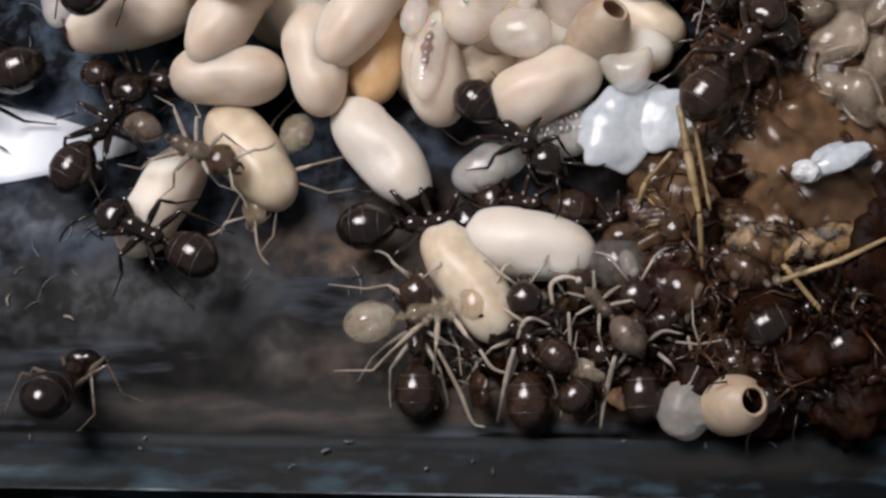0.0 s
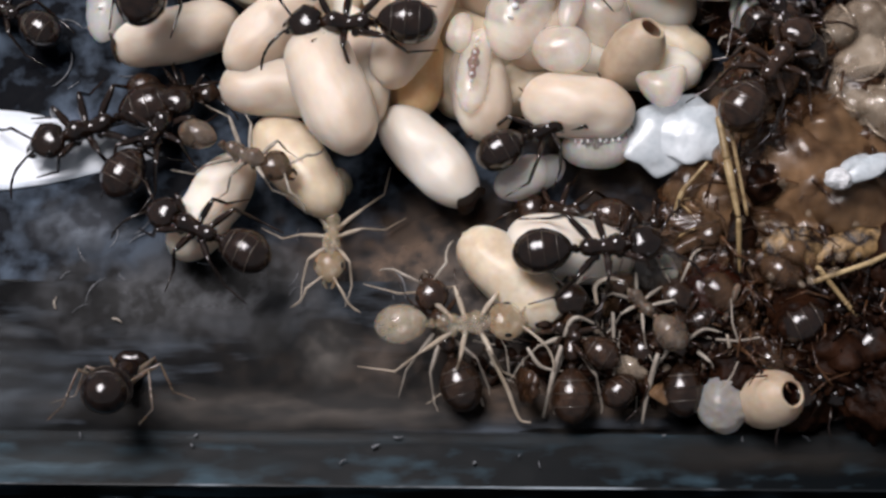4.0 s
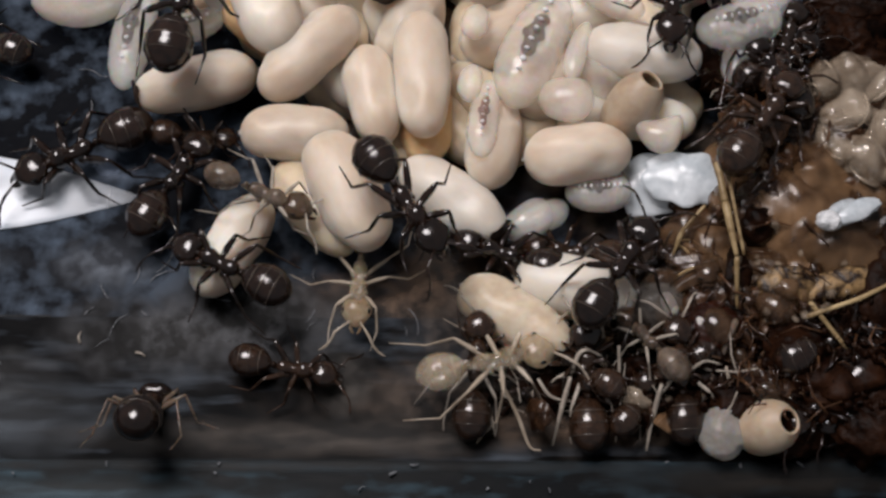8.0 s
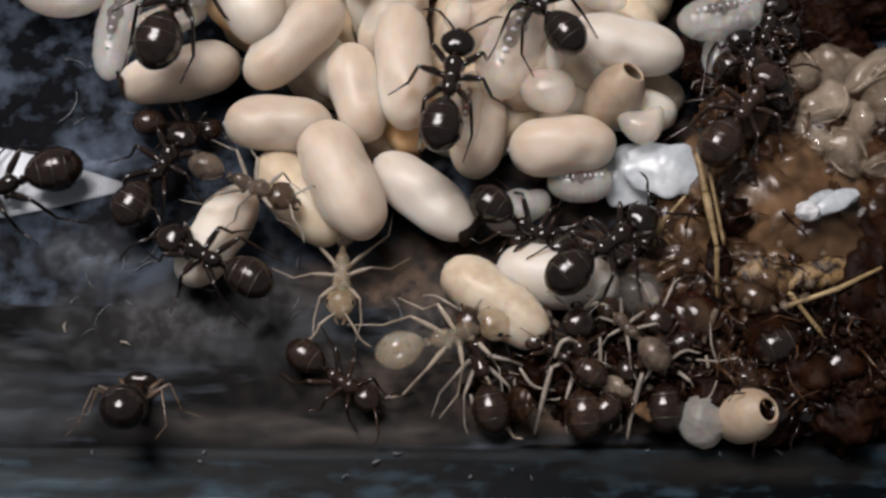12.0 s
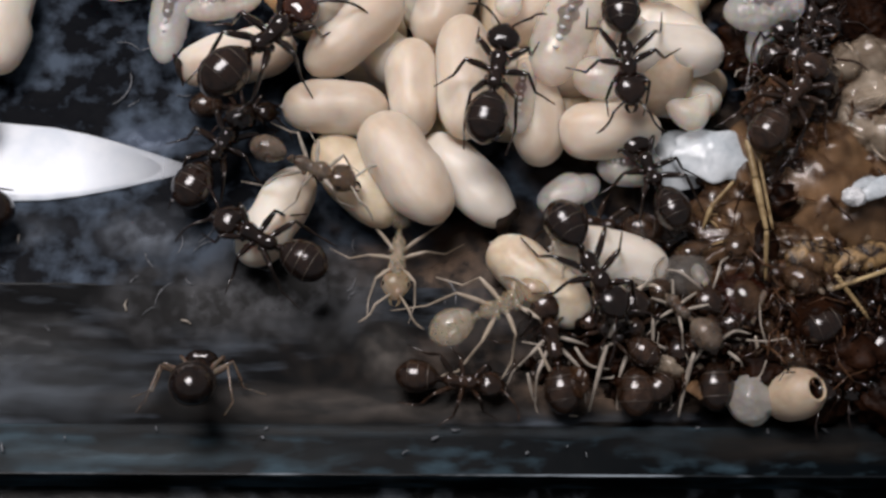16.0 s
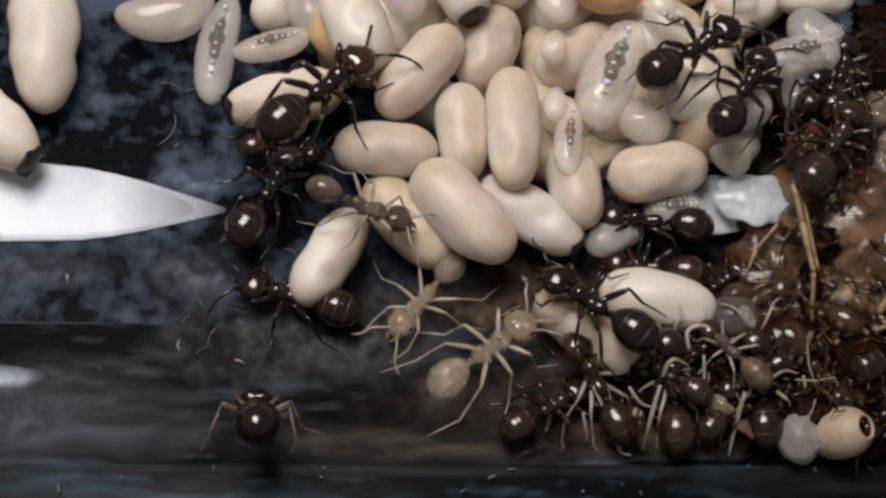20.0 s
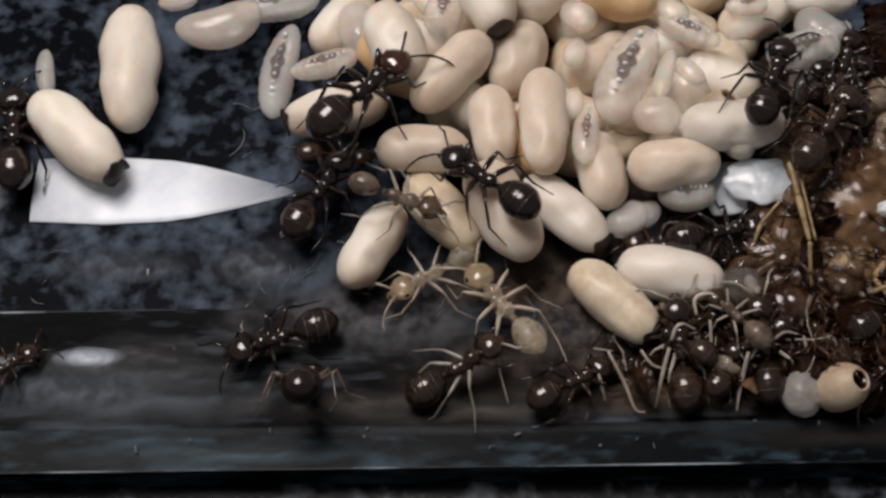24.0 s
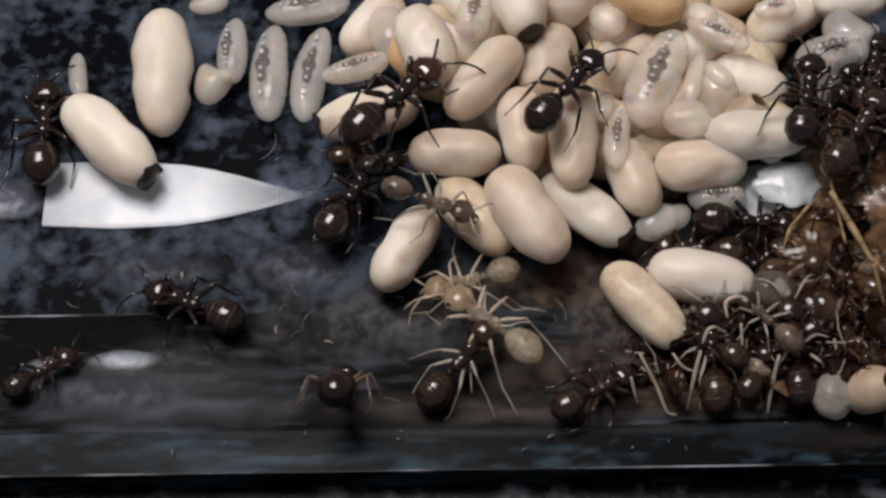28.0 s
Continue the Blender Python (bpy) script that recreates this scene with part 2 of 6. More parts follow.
def lathe(profile, segs=14, bend=0.0, wob=0.0, seed=0, flat=1.0):
    """A body of revolution about x from (x, r) pairs in millimetres, bent sideways and a little uneven."""
    bm = bmesh.new()
    rings = []
    n = len(profile)
    span = profile[-1][0] - profile[0][0]
    for i, (x, r) in enumerate(profile):
        if r < 1e-6:
            ring = [bm.verts.new((x * MM, bend * ((x - profile[0][0]) / span - 0.5) ** 2 * 4 * MM, 0))]
        else:
            ring = []
            off = bend * (((x - profile[0][0]) / span - 0.5) ** 2) * 4
            for k in range(segs):
                a = 2 * math.pi * k / segs
                q = r * (1 + wob * noise.noise(Vector((x * 0.9 + seed * 3.7, math.cos(a) * 1.3, math.sin(a) * 1.3))))
                ring.append(bm.verts.new((x * MM, (q * math.cos(a) + off) * MM, q * math.sin(a) * flat * MM)))
        rings.append(ring)
    for a, b in zip(rings, rings[1:]):
        if len(a) == 1 and len(b) == 1:
            continue
        for k in range(segs):
            k2 = (k + 1) % segs
            if len(a) == 1:
                bm.faces.new((a[0], b[k], b[k2]))
            elif len(b) == 1:
                bm.faces.new((a[k], b[0], a[k2]))
            else:
                bm.faces.new((a[k], b[k], b[k2], a[k2]))
    bmesh.ops.recalc_face_normals(bm, faces=bm.faces)
    return bm


def tube(points, radii, sides=6, bm=None):
    """A tapered tube through points in millimetres."""
    bm = bm or bmesh.new()
    pts = [Vector(p) for p in points]
    rings = []
    for i, p in enumerate(pts):
        d = (pts[min(i + 1, len(pts) - 1)] - pts[max(i - 1, 0)]).normalized()
        u = d.cross(Vector((0.13, 0.21, 1))).normalized()
        v = d.cross(u)
        rings.append([bm.verts.new((p + (u * math.cos(2 * math.pi * k / sides) + v * math.sin(2 * math.pi * k / sides)) * radii[i]) * MM) for k in range(sides)])
    for a, b in zip(rings, rings[1:]):
        for k in range(sides):
            bm.faces.new((a[k], a[(k + 1) % sides], b[(k + 1) % sides], b[k]))
    bm.faces.new(rings[0][::-1])
    bm.faces.new(rings[-1])
    return bm


def ball(bm, centre, radii, turn=None, segs=14, rings=10, wob=0.0, seed=0):
    """Adds an ellipsoid in millimetres, a little uneven when asked."""
    r = bmesh.ops.create_uvsphere(bm, u_segments=segs, v_segments=rings, radius=1.0)
    for v in r["verts"]:
        c = v.co * (1 + wob * noise.noise(v.co * 1.7 + Vector((seed * 5.1, 0, 0))))
        c = Vector((c.x * radii[0], c.y * radii[1], c.z * radii[2]))
        if turn:
            c = turn @ c
        v.co = (c + Vector(centre)) * MM
    return bm


def slab(name, x0, x1, y0, y1, z0, z1, material, label, category, bevel=0.05, cuts=0):
    bm = bmesh.new()
    bmesh.ops.create_cube(bm, size=1)
    for v in bm.verts:
        v.co = Vector((x0 + (v.co.x + 0.5) * (x1 - x0), y0 + (v.co.y + 0.5) * (y1 - y0), z0 + (v.co.z + 0.5) * (z1 - z0))) * MM
    if bevel:
        bmesh.ops.bevel(bm, geom=bm.edges[:], offset=bevel * MM, segments=2, affect="EDGES")
    ob = new(name, mesh_from(name, bm, material, smooth=False))
    return tagged(ob, label, category, kind="structure")


EDGE_X = -13.94  # where the painted edge highlight ends
RAIL_Y0, RAIL_Y1, FLOOR_Y = -7.88, -6.04, -0.61  # the front rail and the ledge

# ---- the nest: floor, ledge, rail, outer ground ----
ground = slab("ground", -400, 400, -400, 400, -3.0, -1.6, GROUND, "black ground outside the nest, dotted with pale specks", "ground", 0)
floor = slab("floor", -45, 45, FLOOR_Y, 60, -1.6, 0.0, FLOOR, "wet blue-black nest floor with mottled grey stains", "floor", 0)
ledge = slab("ledge", -45, 45, RAIL_Y1, FLOOR_Y, -1.6, 0.03, LEDGE, "grey ledge with painted streaks of reflection along the nest floor's front", "ledge", 0.02)
# thin pale strip painted in place of the groove's highlight
edge = slab("trim", -45, EDGE_X, FLOOR_Y - 0.03, FLOOR_Y + 0.05, -0.2, 0.05, EDGE, "pale edge highlight painted between the floor and the ledge", "edge", 0.01)
slab("rail_edge", -45, 45, RAIL_Y0 - 0.05, RAIL_Y0 + 0.02, 0.02, 0.14, EDGE, "pale line along the front edge of the glass rail", "edge", 0.01)
rail = slab("glass_rail", -45, 45, RAIL_Y0, RAIL_Y1, -1.6, 0.06, RAIL, "dark blue-green glass rail along the nest front", "rail", 0.03)


def patch(name, x, y, rx, ry, z, material, label, category, seed):
    """A thin stain or painted light with an uneven rim that lies on the floor."""
    bm = bmesh.new()
    n = 40
    top, low = [], []
    for k in range(n):
        a = 2 * math.pi * k / n
        q = 1 + 0.28 * noise.noise(Vector((math.cos(a) * 1.6, math.sin(a) * 1.6, seed)))
        px, py = rx * q * math.cos(a), ry * q * math.sin(a)
        top.append(bm.verts.new((px * 0.94 * MM, py * 0.94 * MM, 0.006 * MM)))
        low.append(bm.verts.new((px * MM, py * MM, 0)))
    bm.faces.new(top)
    for k in range(n):
        bm.faces.new((low[k], low[(k + 1) % n], top[(k + 1) % n], top[k]))
    ob = new(name, mesh_from(name, bm, material))
    ob.matrix_world = pose(x * MM, y * MM, z * MM)
    return tagged(ob, label, category, kind="stuff")


# ---- brood ----


def cocoon(x, y, z, turn, tip, length, width, kind="", dark=False, bend=0.0, label="", name="cocoon"):
    """A silk cocoon: long axis along x, turned about z, tipped up; sizes in millimetres."""
    seed = round(x * 7.1 + y * 3.3, 2)
    prof = []
    n = 24
    blunt = 2.55 + 0.75 * (seed * 0.37 % 1)
    for i in range(n + 1):
        u = -math.cos(math.pi * i / n)
        r = max(0.0, 1 - abs(u) ** blunt) ** (1 / 2.15) * (1 - 0.05 * u)
        prof.append((u * length / 2, r * width / 2 if 0 < i < n else 0))
    mat = {"white": COCOON_WHITE, "amber": COCOON_AMBER, "tan": COCOON_TAN, "yellow": COCOON_YELLOW}.get(kind, COCOON)
    bm = lathe(prof, 26, bend, 0.11, seed)
    dent = random.Random(seed)
    for _ in range(4):  # shallow dents in the silk
        a, u, deep_mm, span = dent.uniform(0, 6.28), dent.uniform(-0.36, 0.36) * length, dent.uniform(0.03, 0.09) * width, dent.uniform(0.35, 0.7)
        spot = Vector((u, math.cos(a) * width / 2, math.sin(a) * width / 2)) * MM
        for v in bm.verts:
            near = (v.co - spot).length / (span * MM)
            if near < 1:
                v.co -= Vector((0, v.co.y, v.co.z)).normalized() * deep_mm * (1 - near * near) ** 2 * MM
    ob = new(name, mesh_from(name, bm, mat))
    ob.matrix_world = pose(x * MM, y * MM, z * MM, seed * 40 % 360, -tip, turn) if not bend else pose(x * MM, y * MM, z * MM, 0, -tip, turn)
    colour = {"white": "white", "amber": "amber", "tan": "tan", "yellow": "yellowish"}.get(kind, "cream")
    tagged(ob, label or (colour + " silk cocoon" + (" with a dark end spot in the brood" if dark else " lying in the brood pile")), "cocoon", "cocoons in the nest")
    pr = [(-length * 0.5 - 0.10, 0), (-length * 0.5 - 0.06, 0.05), (-length * 0.5 + 0.03, 0.14), (-length * 0.5 + 0.12, 0.27)]
    part("silk_tuft", lathe(pr, 9, 0, 0.8, seed + 4), mat, ob)
    if dark:
        cap = [(px + 0.03, pr * 1.012 + 0.006) for px, pr in prof if px > length * 0.405]
        bm = lathe(cap, 26, bend, 0.09, seed)
        for v in bm.verts:  # a ragged inner rim
            if v.co.x < length * 0.46 * MM:
                v.co.x += length * (0.035 + 0.075 * noise.noise(v.co / MM * 1.9)) * MM
        part("meconium_spot", bm, MECONIUM, ob, "dark brown spot at the cocoon's end")
    return ob


def larva(x, y, z, turn, tip, length, width, kind="", gut=True, bend=0.03, label=""):
    """A ringed, translucent grub with its gut inside."""
    seed = round(x * 5.3 + y * 2.9, 2)
    prof = []
    n = 44
    for i in range(n + 1):
        u = -math.cos(math.pi * i / n)
        r = max(0.0, 1 - abs(u) ** 2.7) ** 0.5 * (0.93 + 0.09 * u - 0.12 * max(0, u - 0.5))
        r *= 1 + (0.026 if gut else 0.006) * math.sin(u * 10 * math.pi)
        prof.append((u * length / 2, r * width / 2 if 0 < i < n else 0))
    skin = LARVA_GREY if kind == "grey" else LARVA
    ob = new("larva", mesh_from("larva", lathe(prof, 20, bend * length, 0.05, seed, 0.85), skin))
    ob.matrix_world = pose(x * MM, y * MM, z * MM, 0, -tip, turn)
    tagged(ob, label or (("grey" if kind == "grey" else "pale") + " translucent larva" + (" with a dark gut line in the brood" if gut else " lying among the cocoons")), "larva", "larvae in the nest")
    if gut:
        pr = [(-length * 0.21, 0)]
        for i in range(1, 24):
            u = -1 + 2 * i / 24
            pr.append((u * length * 0.21, width * 0.17 * (1 - u * u) ** 0.5 * (1 + 0.16 * math.sin(i * 0.7))))
        bm = lathe(pr + [(length * 0.21, 0)], 14, bend * length * 0.5, 0.2, seed)
        for v in bm.verts:
            v.co.z += width * 0.298 * MM
        part("gut", bm, GUT_RED if kind == "red" else GUT, ob, "dark gut showing through the skin")
        # a row of pale beads stands in for highlights on the wet skin
        for i in range(8):
            u = -0.6 + 1.2 * i / 7
            bm = bmesh.new()
            ball(bm, (u * length / 2, bend * length * u * u, width * (0.435 - 0.07 * u * u)), (length * (0.018 + 0.008 * math.sin(i * 2.3 + seed)), width * 0.055, width * 0.035), None, 8, 6)
            part("tubercle", bm, GLINT, ob, "pale bead put in as a highlight on the skin")
    return ob


# ---- debris, husks, stalks ----


def clump(x, y, z, rx, ry, rz, material, label, name="debris_clump", seed=0, rough=0.45, category="debris", turn=0):
    """A lumpy crumb with ridges and pits."""
    bm = bmesh.new()
    bmesh.ops.create_icosphere(bm, subdivisions=5, radius=1)
    off = Vector((seed * 3.17, seed * 1.31, seed * 0.77))
    for v in bm.verts:
        q = 1 + rough * noise.noise(v.co * 1.5 + off) + rough * 0.6 * abs(noise.noise(v.co * 3.9 + off)) + rough * 0.35 * abs(noise.noise(v.co * 9 + off)) + rough * 0.16 * noise.noise(v.co * 23 + off)
        v.co = Vector((v.co.x * rx * q, v.co.y * ry * q, v.co.z * rz * q)) * MM
    ob = new(name, mesh_from(name, bm, material))
    ob.matrix_world = pose(x * MM, y * MM, z * MM, 0, 0, turn)
    return tagged(ob, label, category, "debris of the nest")


def sheet(x, y, z, turn, tilt, roll, w, h, curl, material, label, name="membrane", seed=0, crinkle=0.25, thick=0.05, category="debris"):
    """A crinkled, curled skin with an uneven rim and its own thickness."""
    bm = bmesh.new()
    nu, nv = 26, 18
    rows = []
    for layer in (0, 1):
        grid = []
        for i in range(nu + 1):
            line = []
            for j in range(nv + 1):
                u, v = i / nu * 2 - 1, j / nv * 2 - 1
                rim = 1 + 0.22 * noise.noise(Vector((u * 1.6 + seed, v * 1.6, seed * 2.0)))
                # square to rounded outline
                px = u * math.sqrt(1 - v * v * 0.45) * w / 2 * rim
                py = v * math.sqrt(1 - u * u * 0.45) * h / 2 * rim
                pz = -curl * (u * u + v * v * 0.8) + crinkle * (noise.noise(Vector((px * 0.6, py * 0.6, seed))) + 0.9 * abs(noise.noise(Vector((px * 1.3 + py * 0.4, py * 0.35, seed + 9)))) + 0.25 * abs(noise.noise(Vector((px * 2.6, py * 1.9, seed + 5))))) - layer * thick
                line.append(bm.verts.new((px * MM, py * MM, pz * MM)))
            grid.append(line)
        rows.append(grid)
    for layer, grid in enumerate(rows):
        for i in range(nu):
            for j in range(nv):
                q = (grid[i][j], grid[i + 1][j], grid[i + 1][j + 1], grid[i][j + 1])
                bm.faces.new(q if layer == 0 else q[::-1])
    a, b = rows
    ring = [(i, 0) for i in range(nu)] + [(nu, j) for j in range(nv)] + [(i, nv) for i in range(nu, 0, -1)] + [(0, j) for j in range(nv, 0, -1)]
    for k, (i, j) in enumerate(ring):
        i2, j2 = ring[(k + 1) % len(ring)]
        bm.faces.new((b[i][j], b[i2][j2], a[i2][j2], a[i][j]))
    ob = new(name, mesh_from(name, bm, material))
    ob.matrix_world = pose(x * MM, y * MM, z * MM, tilt, roll, turn)
    return tagged(ob, label, category, "debris of the nest")


def cast_skin(x, y, z, turn, tilt, length, width, material, fold_mat, label, seed):
    """A thin, slack empty skin: an open, dented bag with folds standing out along it."""
    prof = []
    for i in range(1, 19):
        u = -math.cos(math.pi * i / 21)
        prof.append((u * length / 2, max(0, 1 - abs(u) ** 2.3) ** 0.5 * width / 2))
    bm = lathe([(-length / 2, 0)] + prof, 20, 0.12 * length, 0.55, seed, 0.75)
    bmesh.ops.solidify(bm, geom=bm.faces[:], thickness=0.03 * MM)
    ob = new("cast_skin", mesh_from("cast_skin", bm, material))
    ob.matrix_world = pose(x * MM, y * MM, z * MM, seed * 67 % 360, tilt, turn)
    tagged(ob, label, "skin", "debris of the nest")
    rnd = random.Random(seed)
    for k in range(4):
        a = rnd.uniform(0, 6.28)
        pts, rad = [], []
        for i in range(2, 17, 2):
            px, pr = prof[i]
            off = 0.12 * length * ((px / length) ** 2) * 4
            b = a + 0.5 * math.sin(i * 0.3 + k)
            pts.append((px, math.cos(b) * pr * 1.02 + off, math.sin(b) * pr * 0.77))
            rad.append(0.05 if 2 < i < 16 else 0.015)
        part("fold", tube(pts, rad, 5), fold_mat, ob, "pale fold of the skin")
    return ob


def stalk(points, radii, label, material=None, name="dry_stalk", joints=True):
    """A jointed stalk: each section is a part, with a knot between sections."""
    o = Vector(points[0])
    root = thing(name, Matrix.Translation(o * MM), label, "stalk", "debris of the nest")
    mat = material or STRAW
    pts = [Vector(p) - o for p in points]
    for k, (a, b) in enumerate(zip(pts, pts[1:])):
        r0, r1 = radii[k], radii[k + 1]
        mids = [a.lerp(b, s) for s in (0, 0.08, 0.35, 0.7, 0.93, 1)]
        part("section", tube(mids, [r0 * 0.8, r0 * 1.1, r0, r0 * 0.45 + r1 * 0.55, r1 * 1.05, r1 * 0.8], 8), mat, root)
        if joints and k:
            part("knot", ball(bmesh.new(), a, (radii[k] * 1.25, radii[k] * 1.25, radii[k] * 1.25), None, 10, 8, 0.2, k), mat, root)
    return root


def bent_leg(points, radius, label, material):
    """A cast-off or raised leg: one smooth tapering tube, thickest at its middle joint."""
    o = Vector(points[0])
    p = [Vector(q) - o for q in points]
    p = [p[0] * 2 - p[1]] + p + [p[-1] * 2 - p[-2]]
    line = []
    for a, b, c, d in zip(p, p[1:], p[2:], p[3:]):
        for k in range(6):
            u = k / 6
            line.append(0.5 * (2 * b + (c - a) * u + (2 * a - 5 * b + 4 * c - d) * u * u + (3 * b - a - 3 * c + d) * u ** 3))
    line.append(p[-2])
    last = len(line) - 1
    radii = [0.78 * radius * (0.62 + 0.38 * math.sin(math.pi * min(1, 1.25 * k / last))) * (1 - 0.35 * k / last) for k in range(last + 1)]
    ob = new("shed_limb", mesh_from("shed_limb", tube(line, radii, 8), material))
    ob.matrix_world = Matrix.Translation(o * MM)
    return tagged(ob, label, "limb", "limbs among the ants at the rail")


def crumbs(name, spots, material, label, count, seed, size=(0.08, 0.3), lift=0.5):
    """Joined angular crumbs heaped over discs (x, y, radius x, radius y, z)."""
    rnd = random.Random(seed)
    verts, faces = [], []
    base = bmesh.new()
    bmesh.ops.create_icosphere(base, subdivisions=2, radius=1)
    bv = [v.co.copy() for v in base.verts]
    bf = [tuple(v.index for v in f.verts) for f in base.faces]
    base.free()
    for n in range(count):
        cx, cy, rx, ry, z = rnd.choice(spots)
        a, q = rnd.uniform(0, 6.28), math.sqrt(rnd.random())
        o = Vector((cx + rx * q * math.cos(a), cy + ry * q * math.sin(a), z + rnd.random() * lift))
        sx, sy, sz = (rnd.uniform(*size) for _ in range(3))
        e = Euler((rnd.uniform(0, 6), rnd.uniform(0, 6), rnd.uniform(0, 6)))
        k = len(verts)
        for c in bv:
            w = c * (1 + 0.5 * noise.noise(c * 2.0 + Vector((n * 1.7, 0, 0))))
            p = Vector((w.x * sx, w.y * sy, w.z * sz))
            p.rotate(e)
            verts.append((p + o) * MM)
        faces += [tuple(i + k for i in f) for f in bf]
    me = bpy.data.meshes.new(name)
    me.from_pydata(verts, [], faces)
    me.materials.append(material)
    me.polygons.foreach_set("use_smooth", [True] * len(me.polygons))
    return tagged(new(name, me), label, "debris", kind="stuff")


def opened_shell(x, y, z, turn, tip, length, width, label):
    """An emptied cocoon with a round hole at one end."""
    prof = [(-length / 2, 0)]
    for i in range(1, 16):
        u = -math.cos(math.pi * i / 18)
        prof.append((u * length / 2, max(0, 1 - abs(u) ** 2.4) ** 0.5 * width / 2))
    x1, r1 = prof[-1]
    prof += [(x1 + 0.05, r1 - 0.04), (x1 + 0.05, r1 - 0.09), (x1 - 0.02, r1 - 0.13)]
    prof += [(px, max(0.02, pr - 0.14)) for px, pr in prof[14:2:-1]]
    ob = new("opened_cocoon", mesh_from("opened_cocoon", lathe(prof, 26, 0, 0.06, 3.3), SHELL))
    ob.matrix_world = pose(x * MM, y * MM, z * MM, 0, -tip, turn)
    return tagged(ob, label, "cocoon", "cocoons in the nest")


def litter(name, spots, material, label, count, seed, size=(0.25, 0.7), lift=0.05):
    """Joined crumbs and bent leg bits strewn over discs (x, y, radius x, radius y, z)."""
    rnd = random.Random(seed)
    bm = bmesh.new()
    for _ in range(count):
        cx, cy, rx, ry, z = rnd.choice(spots)
        a, q = rnd.uniform(0, 6.28), math.sqrt(rnd.random())
        p = Vector((cx + rx * q * math.cos(a), cy + ry * q * math.sin(a), z + rnd.random() * lift))
        d = Vector((math.cos(a * 7), math.sin(a * 7), rnd.uniform(-0.1, 0.35))) * rnd.uniform(*size)
        e = Vector((-d.y, d.x, 0)) * rnd.uniform(-0.6, 0.6)
        r = rnd.uniform(0.025, 0.06)
        tube([p, p + d * 0.5 + e * 0.5, p + d + e * 0.2], [r, r * 0.9, r * 0.4], 5, bm)
    ob = new(name, mesh_from(name, bm, material))
    return tagged(ob, label, "litter", kind="stuff")


# ---- ants ----
MESHES = {}


def cached(key, make):
    if key not in MESHES:
        MESHES[key] = make()
    return MESHES[key]


LEGS = (  # coxa x, out angle, femur, tibia, tarsus
    (0.62, 52, 0.82, 0.78, 0.75),
    (0.22, 96, 0.92, 0.88, 0.85),
    (-0.12, 138, 1.15, 1.15, 1.05),
)


def leg_mesh(i, side, style, mat, rise, slim, back):
    x, ang, fe, ti, ta = LEGS[i]
    ang += back
    arch = 0.48
    if back:  # stretched out flat along the body
        fe, ti, ta, arch = fe * 1.05, ti * 1.3, ta * 1.2, 0.22
    rnd = random.Random(i * 17 + style * 101 + (side > 0) * 7)
    a = radians(ang + rnd.uniform(-16, 16)) * side
    d = Vector((math.cos(a), math.sin(a), 0))
    b = a + radians((-34, 14, 22)[i] + rnd.uniform(-15, 15)) * side
    e = Vector((math.cos(b), math.sin(b), 0))
    c = b + radians(rnd.uniform(-14, 14) + (-14, 10, 16)[i]) * side
    g = Vector((math.cos(c), math.sin(c), 0))
    up = Vector((0, 0, 1))
    p0 = Vector((0, 0, 0))
    p1 = d * 0.14 - up * 0.06
    knee = p1 + d * fe * 0.86 + up * (fe * arch + 0.04)
    fall = (knee.z + rise) * 0.86
    ankle = knee + e * math.sqrt(max(0.1, ti * ti - fall * fall * 0.7)) * 0.8 - up * fall
    toe = ankle + g * ta * 0.92
    toe.z = -rise + 0.03
    pts = [p0, p1, p1.lerp(knee, 0.35) + up * 0.05, p1.lerp(knee, 0.8), knee, knee.lerp(ankle, 0.12), knee.lerp(ankle, 0.6), ankle, ankle.lerp(toe, 0.33) + up * 0.02, ankle.lerp(toe, 0.66), toe]
    rad = [0.13, 0.105, 0.135, 0.105, 0.060, 0.062, 0.072, 0.050, 0.036, 0.031, 0.022]
    return mesh_from("leg", tube(pts, [q * slim for q in rad], 7), mat)


def antenna_mesh(side, style, mat):
    rnd = random.Random(style * 13 + side)
    a = radians(48 + rnd.uniform(-18, 22)) * side
    b = radians(8 + rnd.uniform(-25, 30)) * side
    elbow = Vector((math.cos(a) * 0.72, math.sin(a) * 0.72, 0.22))
    pts = [Vector((0, 0, 0)), elbow * 0.5 + Vector((0, 0, 0.04)), elbow]
    rad = [0.035, 0.04, 0.048]
    for k in range(1, 8):
        bend = b + side * radians(4.0 * k)
        pts.append(elbow + Vector((math.cos(bend), math.sin(bend) * 0.8, -0.42)) * (0.92 * k / 7))
        rad.append((0.046 if k % 2 else 0.034) if k < 7 else 0.018)
    return mesh_from("antenna", tube(pts, rad, 7), mat)


def head_mesh(mat):
    bm = bmesh.new()
    ball(bm, (0, 0, 0), (0.56, 0.54, 0.34), None, 22, 14, 0.04, 2)
    for v in bm.verts:  # heart-shaped back of the head, narrower mouth
        x = v.co.x / MM
        v.co.y *= 1.0 - 0.30 * max(0, x) / 0.5
        if x < -0.25:
            v.co.x += 0.10 * MM * (1 - min(1, abs(v.co.y / MM) / 0.22)) * (abs(x) - 0.25) / 0.25
    return mesh_from("head", bm, mat)


def mandible_mesh(side, mat):
    return mesh_from("mandible", tube([(0, 0, 0), (0.14, 0.03 * side, -0.02), (0.27, -0.03 * side, -0.05), (0.33, -0.11 * side, -0.06)], [0.075, 0.075, 0.05, 0.012], 7), mat)


